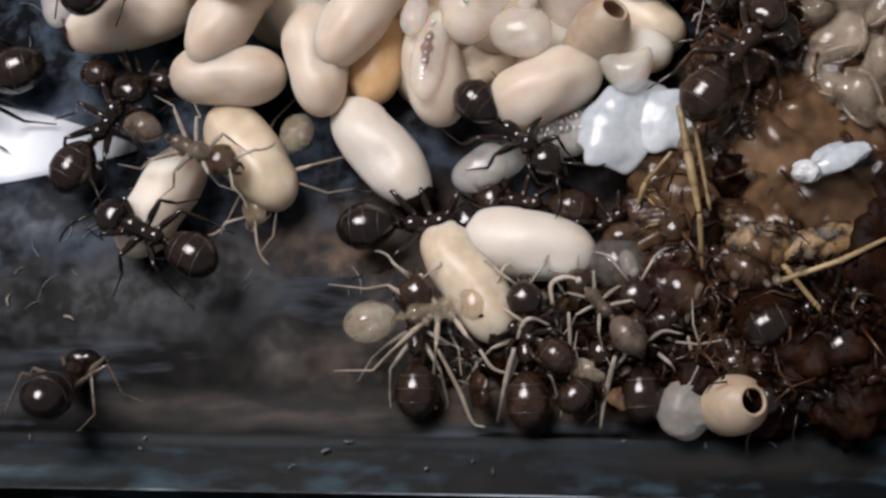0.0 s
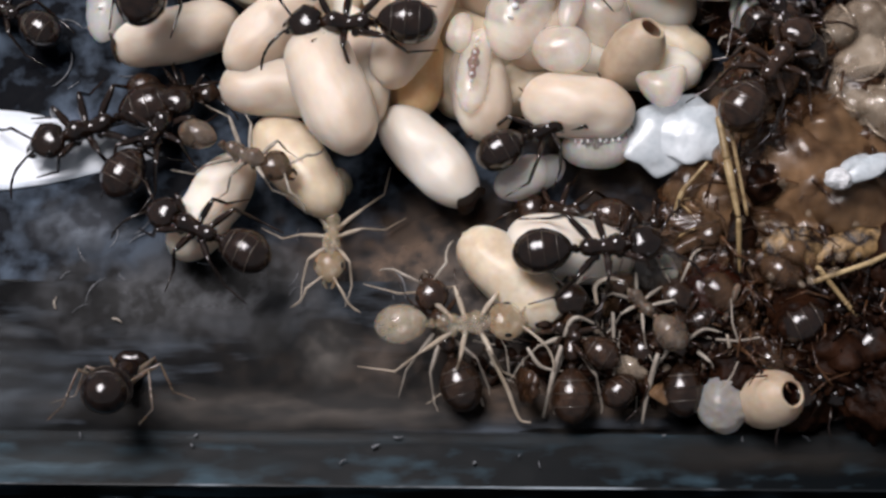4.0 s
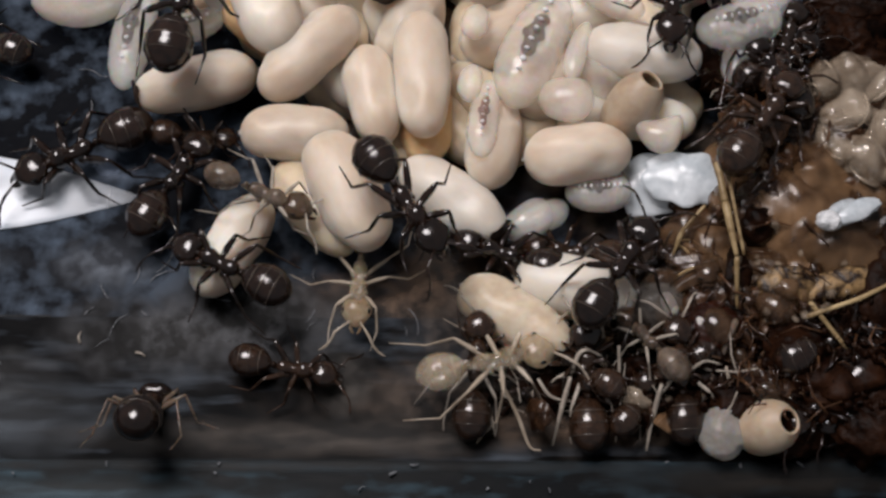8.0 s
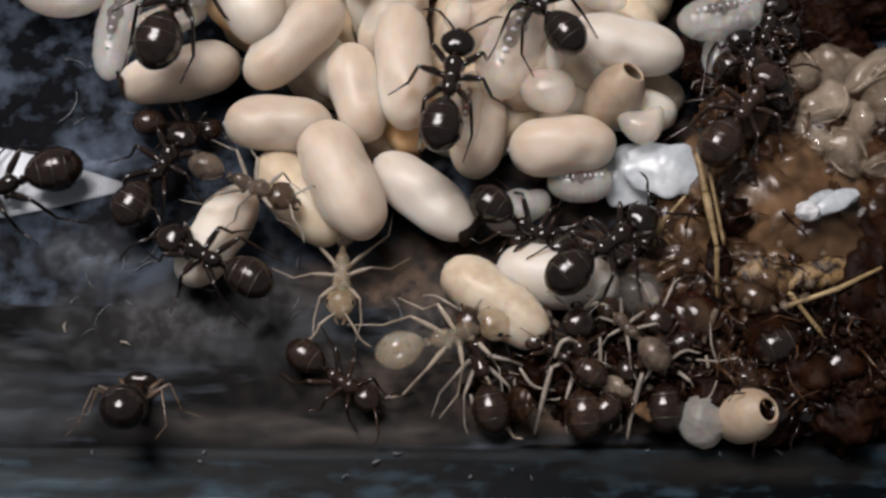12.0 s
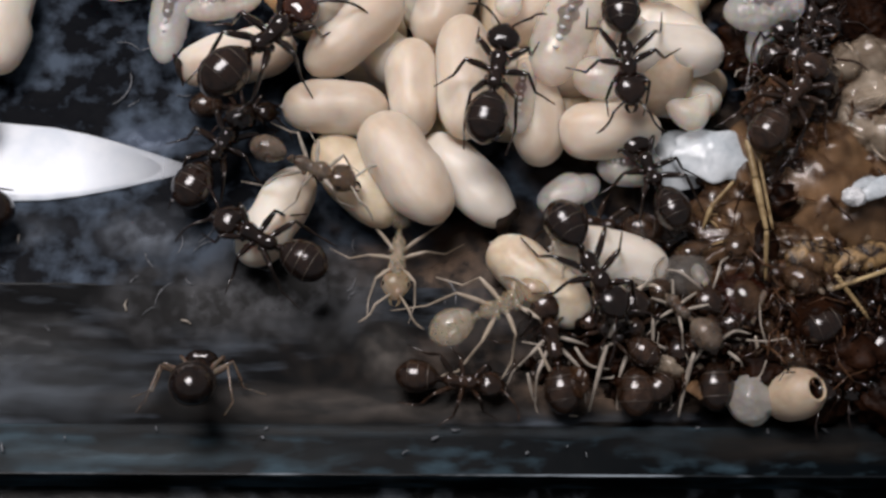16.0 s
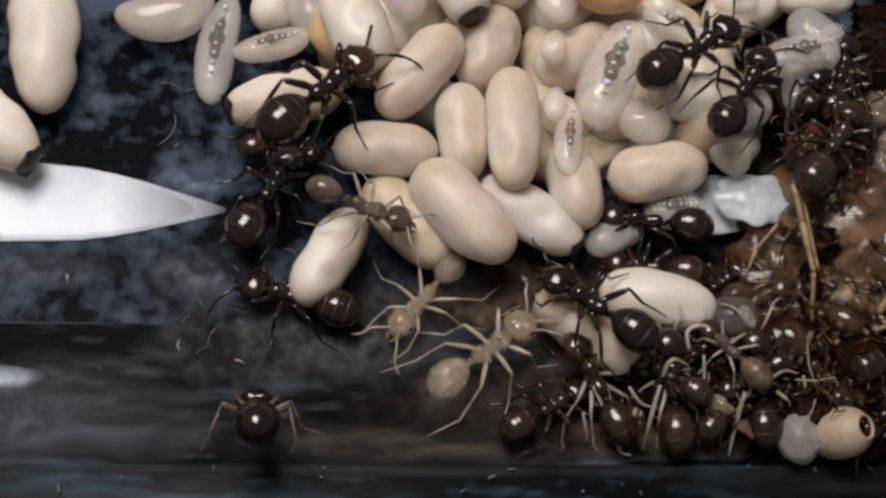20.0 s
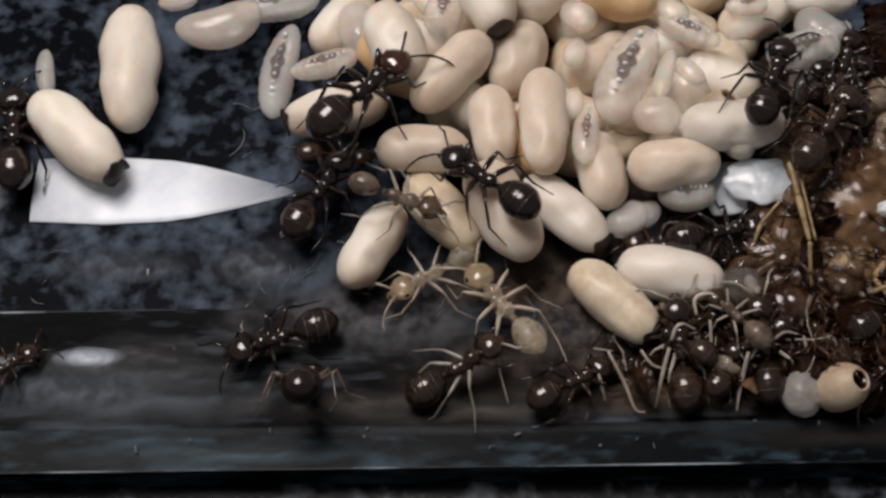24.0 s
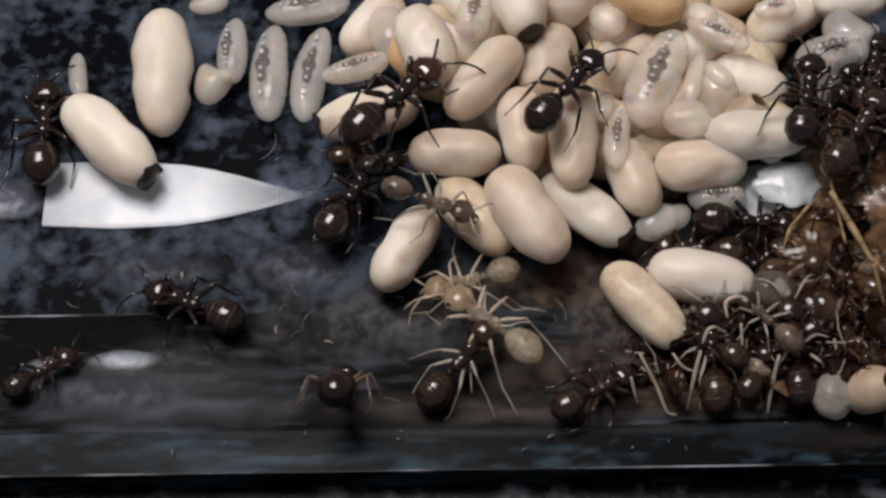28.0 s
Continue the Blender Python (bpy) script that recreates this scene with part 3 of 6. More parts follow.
def body_mesh(mat):
    prof = [(-0.66, 0), (-0.64, 0.12), (-0.56, 0.22), (-0.42, 0.285), (-0.24, 0.30), (-0.08, 0.265), (0.06, 0.23), (0.18, 0.245), (0.34, 0.31), (0.52, 0.355), (0.68, 0.33), (0.82, 0.24), (0.94, 0.155), (1.02, 0.13), (1.06, 0)]
    bm = lathe(prof, 20, 0, 0.03, 1.3, 1.05)
    for v in bm.verts:  # the back rises over the front legs and over the hips
        x = v.co.x / MM
        v.co.z += (0.05 + 0.05 * math.cos((x - 0.5) * 6.5)) * MM
    for side in (1, -1):  # hips
        for x in (0.60, 0.20, -0.14):
            ball(bm, (x, 0.23 * side, -0.14), (0.14, 0.16, 0.16), None, 8, 6)
    return mesh_from("thorax", bm, mat)


def petiole_mesh(mat):
    bm = bmesh.new()
    ball(bm, (0, 0, 0.08), (0.10, 0.15, 0.24), Matrix.Rotation(radians(-14), 3, "Y"), 12, 10)
    tube([(0.22, 0, -0.04), (0, 0, -0.05), (-0.22, 0, -0.02)], [0.075, 0.085, 0.075], 8, bm)
    return mesh_from("petiole", bm, mat)


def gaster_profile():
    prof = []
    n = 40
    for i in range(n + 1):
        u = -math.cos(math.pi * i / n)
        r = max(0.0, 1 - abs(u) ** 2.0) ** 0.5 * (1 + 0.10 * u - 0.08 * u * u - 0.10 * max(0, u) ** 3)
        step = ((u + 1) * 2.15) % 1.0
        r *= 1 + 0.03 * step
        prof.append((u * 0.95, r * 0.72 if 0 < i < n else 0))
    return prof


def gaster_mesh(mat):
    return mesh_from("gaster", lathe(gaster_profile(), 24, 0, 0.0, 0, 0.92), mat)


def band_mesh(k, mat):
    prof = gaster_profile()
    u0 = -1 + (k + 1) / 2.15
    near = min(prof, key=lambda p: abs(p[0] - u0 * 0.95))
    x, r = near
    pr = [(x - 0.024, r * 1.0), (x - 0.014, r * 1.012 + 0.004), (x + 0.010, r * 1.010 + 0.003), (x + 0.020, r * 0.97)]
    return mesh_from("tergite_edge", lathe(pr, 24, 0, 0, 0, 0.92), mat)


KINDS = {
    "black": (ANT, ANT, BAND, "shiny black worker ant"),
    "brown": (ANT_BROWN, ANT_BROWN, BAND, "dark brown worker ant"),
    "pale_legs": (ANT_BROWN, PALE_LEG, BAND, "dark brown worker ant with pale legs"),
    "red": (ANT, ANT, BAND, "black worker ant with a reddish head"),
    "callow": (CALLOW, CALLOW_LEG, CALLOW, "freshly hatched pale tan callow ant"),
    "black_pale": (ANT, CALLOW_GREY, BAND, "shiny black worker ant with greyish legs"),
    "amber": (ANT_AMBER, ANT_AMBER, ANT_AMBER, "brown half-transparent young ant"),
    "grey": (CALLOW_GREY, PALE_LEG, CALLOW_GREY, "greyish brown half-coloured young ant"),
}
ALL_LEGS = {}


def ant(kind, m, size=1.0, style=0, doing="standing on the nest floor", rise=0.62, droop=6, nod=18):
    """A worker ant heading along x, its feet rise below its body's origin."""
    mat, leg_mat, band, words = KINDS[kind]
    a = thing("ant", m @ Matrix.Scale(size, 4), words + " " + doing, "ant", "ants in the nest")
    up = rise * MM
    part("thorax", cached(("body", mat.name), lambda: body_mesh(mat)), mat, a).location = (0, 0, up)
    hmat = {"red": ANT_RED, "callow": CALLOW_HEAD, "grey": ANT_AMBER}.get(kind, mat)
    h = part("head", cached(("head", hmat.name), lambda: head_mesh(hmat)), hmat, a, {"red": "reddish head", "callow": "amber-tinted head", "grey": "reddish brown head"}.get(kind, ""))
    h.location, h.rotation_euler = (1.45 * MM, 0, up + 0.02 * MM), (0, radians(nod), 0)
    h.scale = (1.1, 1.12, 1.1)
    bm_eye = cached("eye", lambda: mesh_from("eye", ball(bmesh.new(), (0, 0, 0), (0.12, 0.06, 0.10), None, 10, 8), BLACK_EYE))
    for side in (1, -1):
        part("eye", bm_eye, BLACK_EYE, h, "black eye").location = (-0.04 * MM, 0.43 * side * MM, 0.13 * MM)
        part("mandible", cached(("mand", side, hmat.name), lambda: mandible_mesh(side, hmat)), hmat, h).location = (0.42 * MM, 0.14 * side * MM, -0.06 * MM)
        an = part("antenna", cached(("ant", side, style % 5, leg_mat.name), lambda: antenna_mesh(side, style % 5, leg_mat)), leg_mat, h)
        an.location = (0.30 * MM, 0.13 * side * MM, 0.16 * MM)
    part("petiole", cached(("pet", mat.name), lambda: petiole_mesh(mat)), mat, a).location = (-0.74 * MM, 0, up + 0.02 * MM)
    g = part("gaster", cached(("gaster", mat.name), lambda: gaster_mesh(mat)), mat, a)
    g.location, g.rotation_euler = (-1.78 * MM, 0, up + 0.18 * MM), (0, radians(180 - droop), 0)
    if kind == "callow":
        g.scale = (0.84, 0.82, 0.82)
        g.location.x = -1.66 * MM
    for k in range(3):
        part("tergite_edge", cached(("band", k, band.name), lambda: band_mesh(k, band)), band, g, "pale edge of a belly plate")
    slim = 1.0 if kind in ("black", "brown", "red") else 0.66
    legs = []
    for i in range(3):
        for side in (1, -1):
            lm = leg_mat if i or kind != "pale_legs" else mat
            back = (0, 14, 4)[i] if kind == "pale_legs" else 4 if kind == "callow" else 0
            lg = part("leg", cached(("leg", i, side, style % 6, lm.name, rise, slim, back), lambda: leg_mesh(i, side, style % 6, lm, rise, slim, back)), lm, a)
            lg.location = (LEGS[i][0] * MM, 0.17 * side * MM, up - 0.06 * MM)
            legs.append((i, side, lg))
    ALL_LEGS[a.name] = legs
    return a


def stride(a, spans, sway=17, beat=0.4):
    """Legs in two tripods: they swing while the ant walks and rest while it stands."""
    for i, side, lg in ALL_LEGS[a.name]:
        phase = math.pi * ((i + (side > 0)) % 2)
        base = lg.matrix_basis.copy()
        rows = [(0.0, base)]
        for t0, t1 in spans:
            n = max(2, round((t1 - t0) / (beat / 4)))
            for k in range(n + 1):
                t = t0 + (t1 - t0) * k / n
                if t > rows[-1][0] + 0.04 and t < 27.95:
                    ease = math.sin(math.pi * k / n) ** 0.5 if 0 < k < n else 0
                    s = math.sin(2 * math.pi * t / beat + phase)
                    lift = max(0, math.cos(2 * math.pi * t / beat + phase))
                    rows.append((t, base @ pose(0, 0, 0, side * lift * 7 * ease, 0, s * sway * ease)))
        rows.append((28.0, base))
        walk(lg, rows)


def fidget(a, seed=0):
    """Slow feeler movements of an ant that stays where it is."""
    rnd = random.Random(seed)
    head = [c for c in a.children if c.name.startswith("head")][0]
    for c in head.children:
        if c.name.startswith("antenna"):
            base = c.matrix_basis.copy()
            rows = [(0.0, base)]
            t = 0.4 + rnd.random()
            while t < 27.4:
                rows.append((t, base @ pose(0, 0, 0, rnd.uniform(-8, 8), rnd.uniform(-14, 10), rnd.uniform(-20, 20))))
                t += rnd.uniform(0.35, 0.9)
            rows.append((28.0, base))
            walk(c, rows)


# cocoons of the brood pile
cocoon(-5.73, 12, 1.25, 143.79, 0, 3.88, 2.17)
cocoon(-3.33, 8.67, 1.25, -40.6, 0, 3.44, 2.13)
cocoon(2.7, 10.83, 1.25, 33.6, 0, 4.06, 2.18)
cocoon(5.67, 11.73, 1.25, 35.13, 0, 3.96, 2.2)
cocoon(7.92, 9.79, 1.25, -29.69, 0, 3.55, 2.18)
cocoon(2.77, 13.55, 1.25, 50.56, 0, 4.42, 2.22)
cocoon(0.72, 14.7, 1.25, 25.9, 0, 3.48, 2.23)
cocoon(5.09, 7.75, 1.25, -15.64, 0, 3.47, 2.15)
cocoon(-4.87, 14.75, 1.25, 143.73, 0, 3.1, 2.21)
cocoon(9.98, 13.4, 1.25, 35.87, 0, 4.5, 2.24)
cocoon(-8.86, 13.23, 1.25, -126.27, 0, 3.79, 2.17)
cocoon(-18.31, 10.91, 1.35, -86.52, 0, 6.63, 2.69)
cocoon(-20.37, 7.29, 1.45, -45.89, 0, 5.76, 2.44, dark=True)
cocoon(-6.31, 10.44, 3.6, -68.53, 0, 4.13, 2.43)
cocoon_d = cocoon(-3.89, 8.83, 3, -127.96, 0, 4.78, 2.13)
cocoon_e = cocoon(-2.24, 6.56, 2.4, -88.26, 0, 4.07, 2.08)
cocoon_p = cocoon(-0.36, 6.42, 3, -91.77, 0, 5.17, 2.11)
cocoon(-5.16, 5.8, 2.2, -0.61, 0, 4, 2.1, "", False)
cocoon(-4.37, 3.21, 1.3, -52.62, 0, 4.45, 2.14, "tan", label="tan translucent cocoon with a young ant inside")
middle_cocoon = cocoon(-2.38, 2.98, 2.6, -47.5, 0, 4.94, 2.49)
cocoon_i = cocoon(0.39, 3.3, 1.5, -40.81, 0, 4.66, 2.12, "white", True)
cocoon_j = cocoon(2.07, 4.74, 1.9, -72.13, 0, 3.73, 2.08)
cocoon_k = cocoon(5.29, 5.05, 2.3, 11.44, 0, 3.96, 2.26)
cocoon_l = cocoon(7.94, 6.19, 3.1, 1.36, 0, 4.43, 2.1, "white")
cocoon(5.06, 0.05, 1.35, -11.33, 0, 4.46, 2.25, "white")
cocoon(-7.32, 1.61, 1.4, -119.67, 0, 4.33, 2.0, label="dull cream silk cocoon gripped by black ants")
cocoon(-2.3, 12.5, 3.6, -69.67, 0, 3.37, 2.29, dark=True)
cocoon(-1, 10.51, 2, -109.83, 0, 3.95, 2.32)
cocoon(-9.01, 8.21, 1.7, -164.69, 0, 4.69, 2.12, dark=True)
cocoon(3.48, 13.04, 3.2, -19.48, 0, 3.51, 2.25, "amber")
cocoon(12.48, 13.09, 2.6, 1.25, 0, 3.21, 1.51, "white")
cocoon(7.94, 6.83, 1.6, -7.64, 0, 3.52, 1.78)
cocoon(-0.35, 6.81, 1.4, -91.15, 0, 3.56, 2.07, "amber")
cocoon(-6.19, 10.76, 1.3, -41.19, 0, 3.45, 2.38, "amber")
cocoon(4.05, 8, 2, -128.2, 0, 2.84, 2.22)
cocoon(-0.15, 13.82, 2.6, 41.08, 0, 2.78, 2.79)
cocoon(-6.82, 11.07, 2.4, -102.23, 0, 2.55, 2.38, "amber")
cocoon(-1.59, 11.33, 1.4, -62.76, 0, 2.61, 2.23)
loose_cocoon = cocoon(2.67, -1.12, 1.3, -46.17, 0, 4.62, 2.09, "yellow", True, 0.0, "yellowish cocoon lying loose on the nest floor")
# cocoons deep in the pile, seen through its gaps; tan for the glow there
deep = random.Random(21)
for row, (y, x0, x1) in enumerate(((6.6, -1.6, 6.4), (8.6, -3.2, 8.8), (10.7, -6.0, 8.4), (12.8, -5.5, 9.5), (14.9, -4.0, 10.5))):
    for k in range(round((x1 - x0) / 2.4) + 1):
        cocoon(x0 + 2.4 * k + deep.uniform(-0.3, 0.3), y + deep.uniform(-0.3, 0.3), 0.75, deep.uniform(-150, -20), 0, deep.uniform(3.2, 3.9), 1.9, "tan", label="silk cocoon deep in the brood pile, tan for the glow in its gaps")
# larvae among the cocoons
late_larva_a = larva(-15.27, 12.21, 1, -89.88, 0, 3.52, 1.54, "grey")
late_larva_b = larva(-13.53, 10.89, 1.1, -90.94, 0, 5.11, 1.93, "grey")
larva(-11.65, 10.74, 1.2, -99.11, 0, 5.08, 1.68, "grey")
larva(-9.51, 10.27, 2.2, 18.19, 0, 3.14, 1.3)
larva(-11.9, 14.44, 1, 10.17, 0, 3.95, 1.61, "grey")
larva(-8.05, 12.29, 2, -71.4, 0, 2.96, 2.08, "grey", False)
larva(3.57, 8.93, 3.1, -112.6, 0, 5.2, 2.4)
larva(5.18, 8.56, 3.5, -105.76, 0, 2.62, 0.87, "", False)
larva(6.25, 8.74, 3.4, -52.29, 0, 1.62, 1.02, "", False)
larva(4.76, 6.8, 3, -2.93, 0, 2.07, 1.84, "", False)
larva(1.75, 6.08, 2.9, -97.14, 0, 3.23, 1.25, "red")
larva(3.93, 2.93, 1, 29.39, 0, 2.18, 1.21, "grey", False)
larva(6.45, 11.27, 2.8, -28.67, 0, 2.98, 1.29)
larva(12.09, 10.14, 2.2, -124.38, 0, 4.86, 1.64, "grey")
larva(-4.22, 12.58, 2.9, -104, 0, 2.62, 1.81, "red")
larva(9.16, 12.76, 2.6, 5.95, 0, 1.91, 1.13, "red")
larva(6.16, 8.49, 2.4, 25.25, 0, 1.97, 2.7, "", False)
larva(-22.34, 11.3, 0.6, -81.61, 0, 2.51, 0.93, "grey", False)
larva(1.66, 12.23, 2.8, -33.38, 0, 1.74, 1.5, "", False)
larva(5.81, 12.27, 2.9, -44.31, 0, 1.48, 1.35, "", False)
larva(1.45, 10.2, 2.9, -102.27, 0, 1.48, 1.11, "", False)
larva(1.26, 7.39, 3.2, -99.31, 0, 1.53, 0.95, "", False)
larva(12.16, 11.3, 2.6, -50.3, 0, 2.54, 2.05, "grey", False)
larva(11.24, 9.72, 3.4, 13.25, 0, 3.28, 1.99, "grey")
larva(8.3, -0.75, 1.7, -70, 0, 1.0, 0.62, "", False)
larva(6.19, 4.07, 1.2, 24.64, 0, 1.93, 1.94, "red")
larva(8.24, 5.48, 2.6, 7.79, 0, 1.78, 1.44, "", False, 0.3)
larva(5.98, 3.73, 1.5, 2.89, 0, 2.48, 1.55, "grey")
pale_pupa = larva(-13.75, 12.13, 1.2, 9.71, 0, 4.01, 2.12, "", False, 0.1, "pale folded callow pupa lying on the nest floor")
late_skin = larva(-16.18, 10.4, 0.9, -28.78, 0, 1.66, 1.91, "", False, 0.3, "yellowish curled pupa skin on the nest floor")
larva(-16.57, 15.18, 0.6, 13.51, 0, 1.87, 1.05, "", False)
larva(3.42, 2.73, 1.2, 34.21, 0, 2.1, 1.49, "grey", False)
# floor stains, painted reflections, the white streak of reflected light, specks
patch("stain", 1.26, -0.28, 12.88, 4.70, 0.001, stain_or_light("stain_1", (0.006, 0.0036, 0.0024), (0.115, 0.076, 0.051), 11.5, 4.2, 1.0), "soiled brown stain on the nest floor", "stain", 1.5)
patch("stain", 4.27, -3.68, 14.56, 3.25, 0.0312, stain_or_light("stain_2", (0.006, 0.004, 0.0028), (0.09, 0.068, 0.053), 13.0, 2.9, 0.75), "soiled brown stain on the ledge", "stain", 2.5)
# tan patch puts the warm glow between the cocoons into the floor colour
patch("stain", 5.14, 14, 10.08, 6.16, 0.008, stain_or_light("pile_glow_a", (0.05, 0.03, 0.018), (0.26, 0.175, 0.115), 9.0, 5.5, 1.0), "tan patch under the brood pile painting the glow between cocoons", "stain", 4.5)
patch("stain", 7.28, 5.45, 7.28, 4.48, 0.015, stain_or_light("stain_5", (0.02, 0.013, 0.009), (0.12, 0.085, 0.06), 6.5, 4.0, 1.0), "dark soil matted beside the brood pile", "stain", 5.5)
# second tan patch for the glow in the pile's gaps
patch("stain", 1.46, 10.21, 10.64, 6.16, 0.022, stain_or_light("pile_glow_b", (0.05, 0.03, 0.018), (0.3, 0.2, 0.13), 9.5, 5.5, 1.0), "tan patch under the brood pile painting the glow between cocoons", "stain", 6.5)
patch("stain", -15.88, -4.57, 10.08, 2.24, 0.0348, stain_or_light("ledge_streaks", (0.01, 0.013, 0.016), (0.09, 0.106, 0.125), 9.0, 2.0, 0.6, (0.2, 1, 1)), "grey streaks along the left part of the ledge", "stain", 7.5)
patch("stain", -12.94, -7.14, 12.32, 0.84, 0.0612, stain_or_light("rail_streaks", (0.004, 0.008, 0.01), (0.055, 0.085, 0.105), 11.0, 0.75, 0.9, (0.2, 1, 1)), "teal-grey streaks along the left part of the glass rail", "stain", 8.5)
patch("stain", 11.77, -6.62, 10.08, 1.23, 0.063, stain_or_light("stain_9", (0.0008, 0.0007, 0.0006), (0.01, 0.008, 0.006), 9.0, 1.1, 0.95, (0.2, 1, 1)), "black soil smeared over the glass rail", "stain", 9.5)
# black patch painted in place of a dark reflection in the glass
patch("stain", -5.39, -2.55, 1.12, 1.68, 0.0365, stain_or_light("dark_reflection", (0.0008, 0.0008, 0.0008), (0.004, 0.004, 0.004), 1.0, 1.5, 0.9), "dark reflection painted on the ledge", "stain", 10.5)
# two grey-white patches paint a second, smaller reflection on the ledge
patch("stain", -19.19, -2.78, 1.90, 0.56, 0.0382, stain_or_light("pale_reflection_a", (0.3, 0.34, 0.39), (0.55, 0.60, 0.66), 1.8, 0.6, 1.0), "small grey-white reflection painted on the ledge", "stain", 11.5)
patch("stain", -22.35, -2.94, 1.34, 0.50, 0.04, stain_or_light("pale_reflection_b", (0.25, 0.28, 0.32), (0.45, 0.48, 0.52), 1.2, 0.45, 0.6), "small grey-white reflection painted on the ledge", "stain", 12.5)
patch("stain", -20.1, -4.26, 6.72, 1.68, 0.0417, stain_or_light("ledge_patch", (0.03, 0.04, 0.05), (0.12, 0.14, 0.17), 6.0, 1.5, 0.6), "pale grey patch on the ledge", "stain", 13.5)
patch("stain", -18.23, 1.51, 4.48, 1.34, 0.029, stain_or_light("stain_14", (0.02, 0.025, 0.034), (0.12, 0.14, 0.17), 4.0, 1.2, 0.6), "pale grey bloom on the wet nest floor", "stain", 14.5)
patch("stain", -12.27, 1.44, 3.36, 1.79, 0.036, stain_or_light("stain_15", (0.02, 0.025, 0.034), (0.14, 0.16, 0.19), 3.0, 1.6, 0.7), "pale grey bloom on the wet nest floor", "stain", 15.5)
# painted bluish glow where the white reflection fades at its tip
patch("stain", -12.43, 5.39, 2.24, 1.01, 0.043, stain_or_light("reflection_tip_glow", (0.05, 0.07, 0.11), (0.22, 0.27, 0.36), 2.0, 0.9, 0.7), "bluish glow painted at the tip of the white reflection", "stain", 16.5)
# covers the straight joint of floor and ledge
patch("stain", -7.6, -1.0, 8.6, 3.4, 0.044, stain_or_light("mottled_patch", (0.0006, 0.0007, 0.0008), (0.070, 0.072, 0.077), 7.8, 3.0, 1.0), "mottled grey patch blending the floor into the ledge", "stain", 17.5)
patch("stain", -3.0, -5.2, 15.0, 1.25, 0.046, stain_or_light("stain_18", (0.006, 0.005, 0.004), (0.075, 0.064, 0.055), 14.0, 1.1, 0.8, (0.3, 1, 1)), "brown grime along the foot of the rail", "stain", 18.5)
# dark strip softens the joint between ledge and rail
patch("stain", -4.0, -6.25, 24.0, 0.42, 0.068, stain_or_light("dark_rail_strip", (0.002, 0.003, 0.0035), (0.018, 0.026, 0.032), 22.0, 0.38, 1.0, (0.3, 1, 1)), "dark teal strip along the back of the glass rail", "stain", 19.5)
# pale patch paints the hazy reflection over the ledge's left part
patch("stain", -17.5, -3.4, 7.0, 2.2, 0.0303, stain_or_light("ledge_haze", (0.010, 0.011, 0.012), (0.13, 0.135, 0.14), 6.4, 2.0, 0.8, (0.35, 1, 1)), "pale grey reflected haze painted over the ledge", "stain", 20.5)
# pale upright patch paints a reflected column in the front glass
patch("stain", -3.2, -3.2, 1.5, 2.2, 0.050, stain_or_light("reflection_column", (0.03, 0.027, 0.024), (0.15, 0.135, 0.12), 1.4, 2.0, 0.5), "pale brown column of reflection painted down the ledge", "stain", 21.5)
# painted bluish fade at the other end of the white reflection
patch("stain", -25.4, 5.05, 2.6, 1.5, 0.0006, stain_or_light("reflection_end_fade", (0.10, 0.115, 0.14), (0.42, 0.46, 0.52), 2.4, 1.4, 0.8), "bluish grey fade painted at the blunt end of the white reflection", "stain", 22.5)
patch("stain", 2.6, -0.9, 5.4, 3.0, 0.048, stain_or_light("stain_23", (0.012, 0.009, 0.0075), (0.17, 0.135, 0.11), 4.9, 2.7, 0.85), "cloudy grey-brown grime on the floor below the brood", "stain", 23.5)
patch("stain", 5.0, -4.7, 6.3, 1.3, 0.054, stain_or_light("stain_24", (0.016, 0.010, 0.0065), (0.17, 0.115, 0.078), 5.8, 1.15, 0.85, (0.5, 1, 1)), "warm brown grime along the foot of the rail", "stain", 24.5)
# flat white shape drawn in place of a reflection on the wet floor
blade = new("white_blade", mesh_from("white_blade", lathe([(-11.46, 0), (-11.46, 1.62), (-8.2, 1.75), (-5.5, 1.58), (-4.2, 1.34), (-3.1, 1.06), (-2.1, 0.76), (-1.2, 0.48), (-0.5, 0.25), (-0.12, 0.11), (0, 0)], 20, 0, 0, 0, 0.10), WHITE_REFLECTION))
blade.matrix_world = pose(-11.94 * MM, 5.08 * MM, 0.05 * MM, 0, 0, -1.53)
tagged(blade, "white tapered reflection drawn as a flat shape on the nest floor", "blade")
# brown debris heap
clump(13.45, -2.18, 0.5, 2.74, 2.11, 1.69, DEBRIS_DARK, "dark brown lump in the debris heap", seed=1)
clump(11.98, -4.17, 0.4, 2.29, 1.35, 1.08, DEBRIS_DARK, "dark brown lump in the debris heap", seed=2)
clump(14.92, -4.18, 0.5, 2.09, 1.67, 1.34, DEBRIS_DARK, "dark brown lump in the debris heap", seed=3)
clump(10.56, -0.47, 0.7, 1.7, 1.59, 1.27, DEBRIS, "glossy brown lump of nest debris", seed=4)
clump(9.7, 2.29, 0.8, 1.18, 0.97, 0.77, DEBRIS, "glossy brown lump of nest debris", seed=5)
clump(12.1, 3.71, 1.4, 1.62, 1.84, 1.3, DEBRIS, "glossy brown lump of nest debris", seed=6)
clump(10.14, -2.74, 0.7, 1.36, 0.94, 0.75, DEBRIS_DARK, "dark brown lump in the debris heap", seed=7)
clump(14.01, 5.6, 1.6, 2.18, 1.42, 1.13, DEBRIS, "glossy brown lump of nest debris", seed=8)
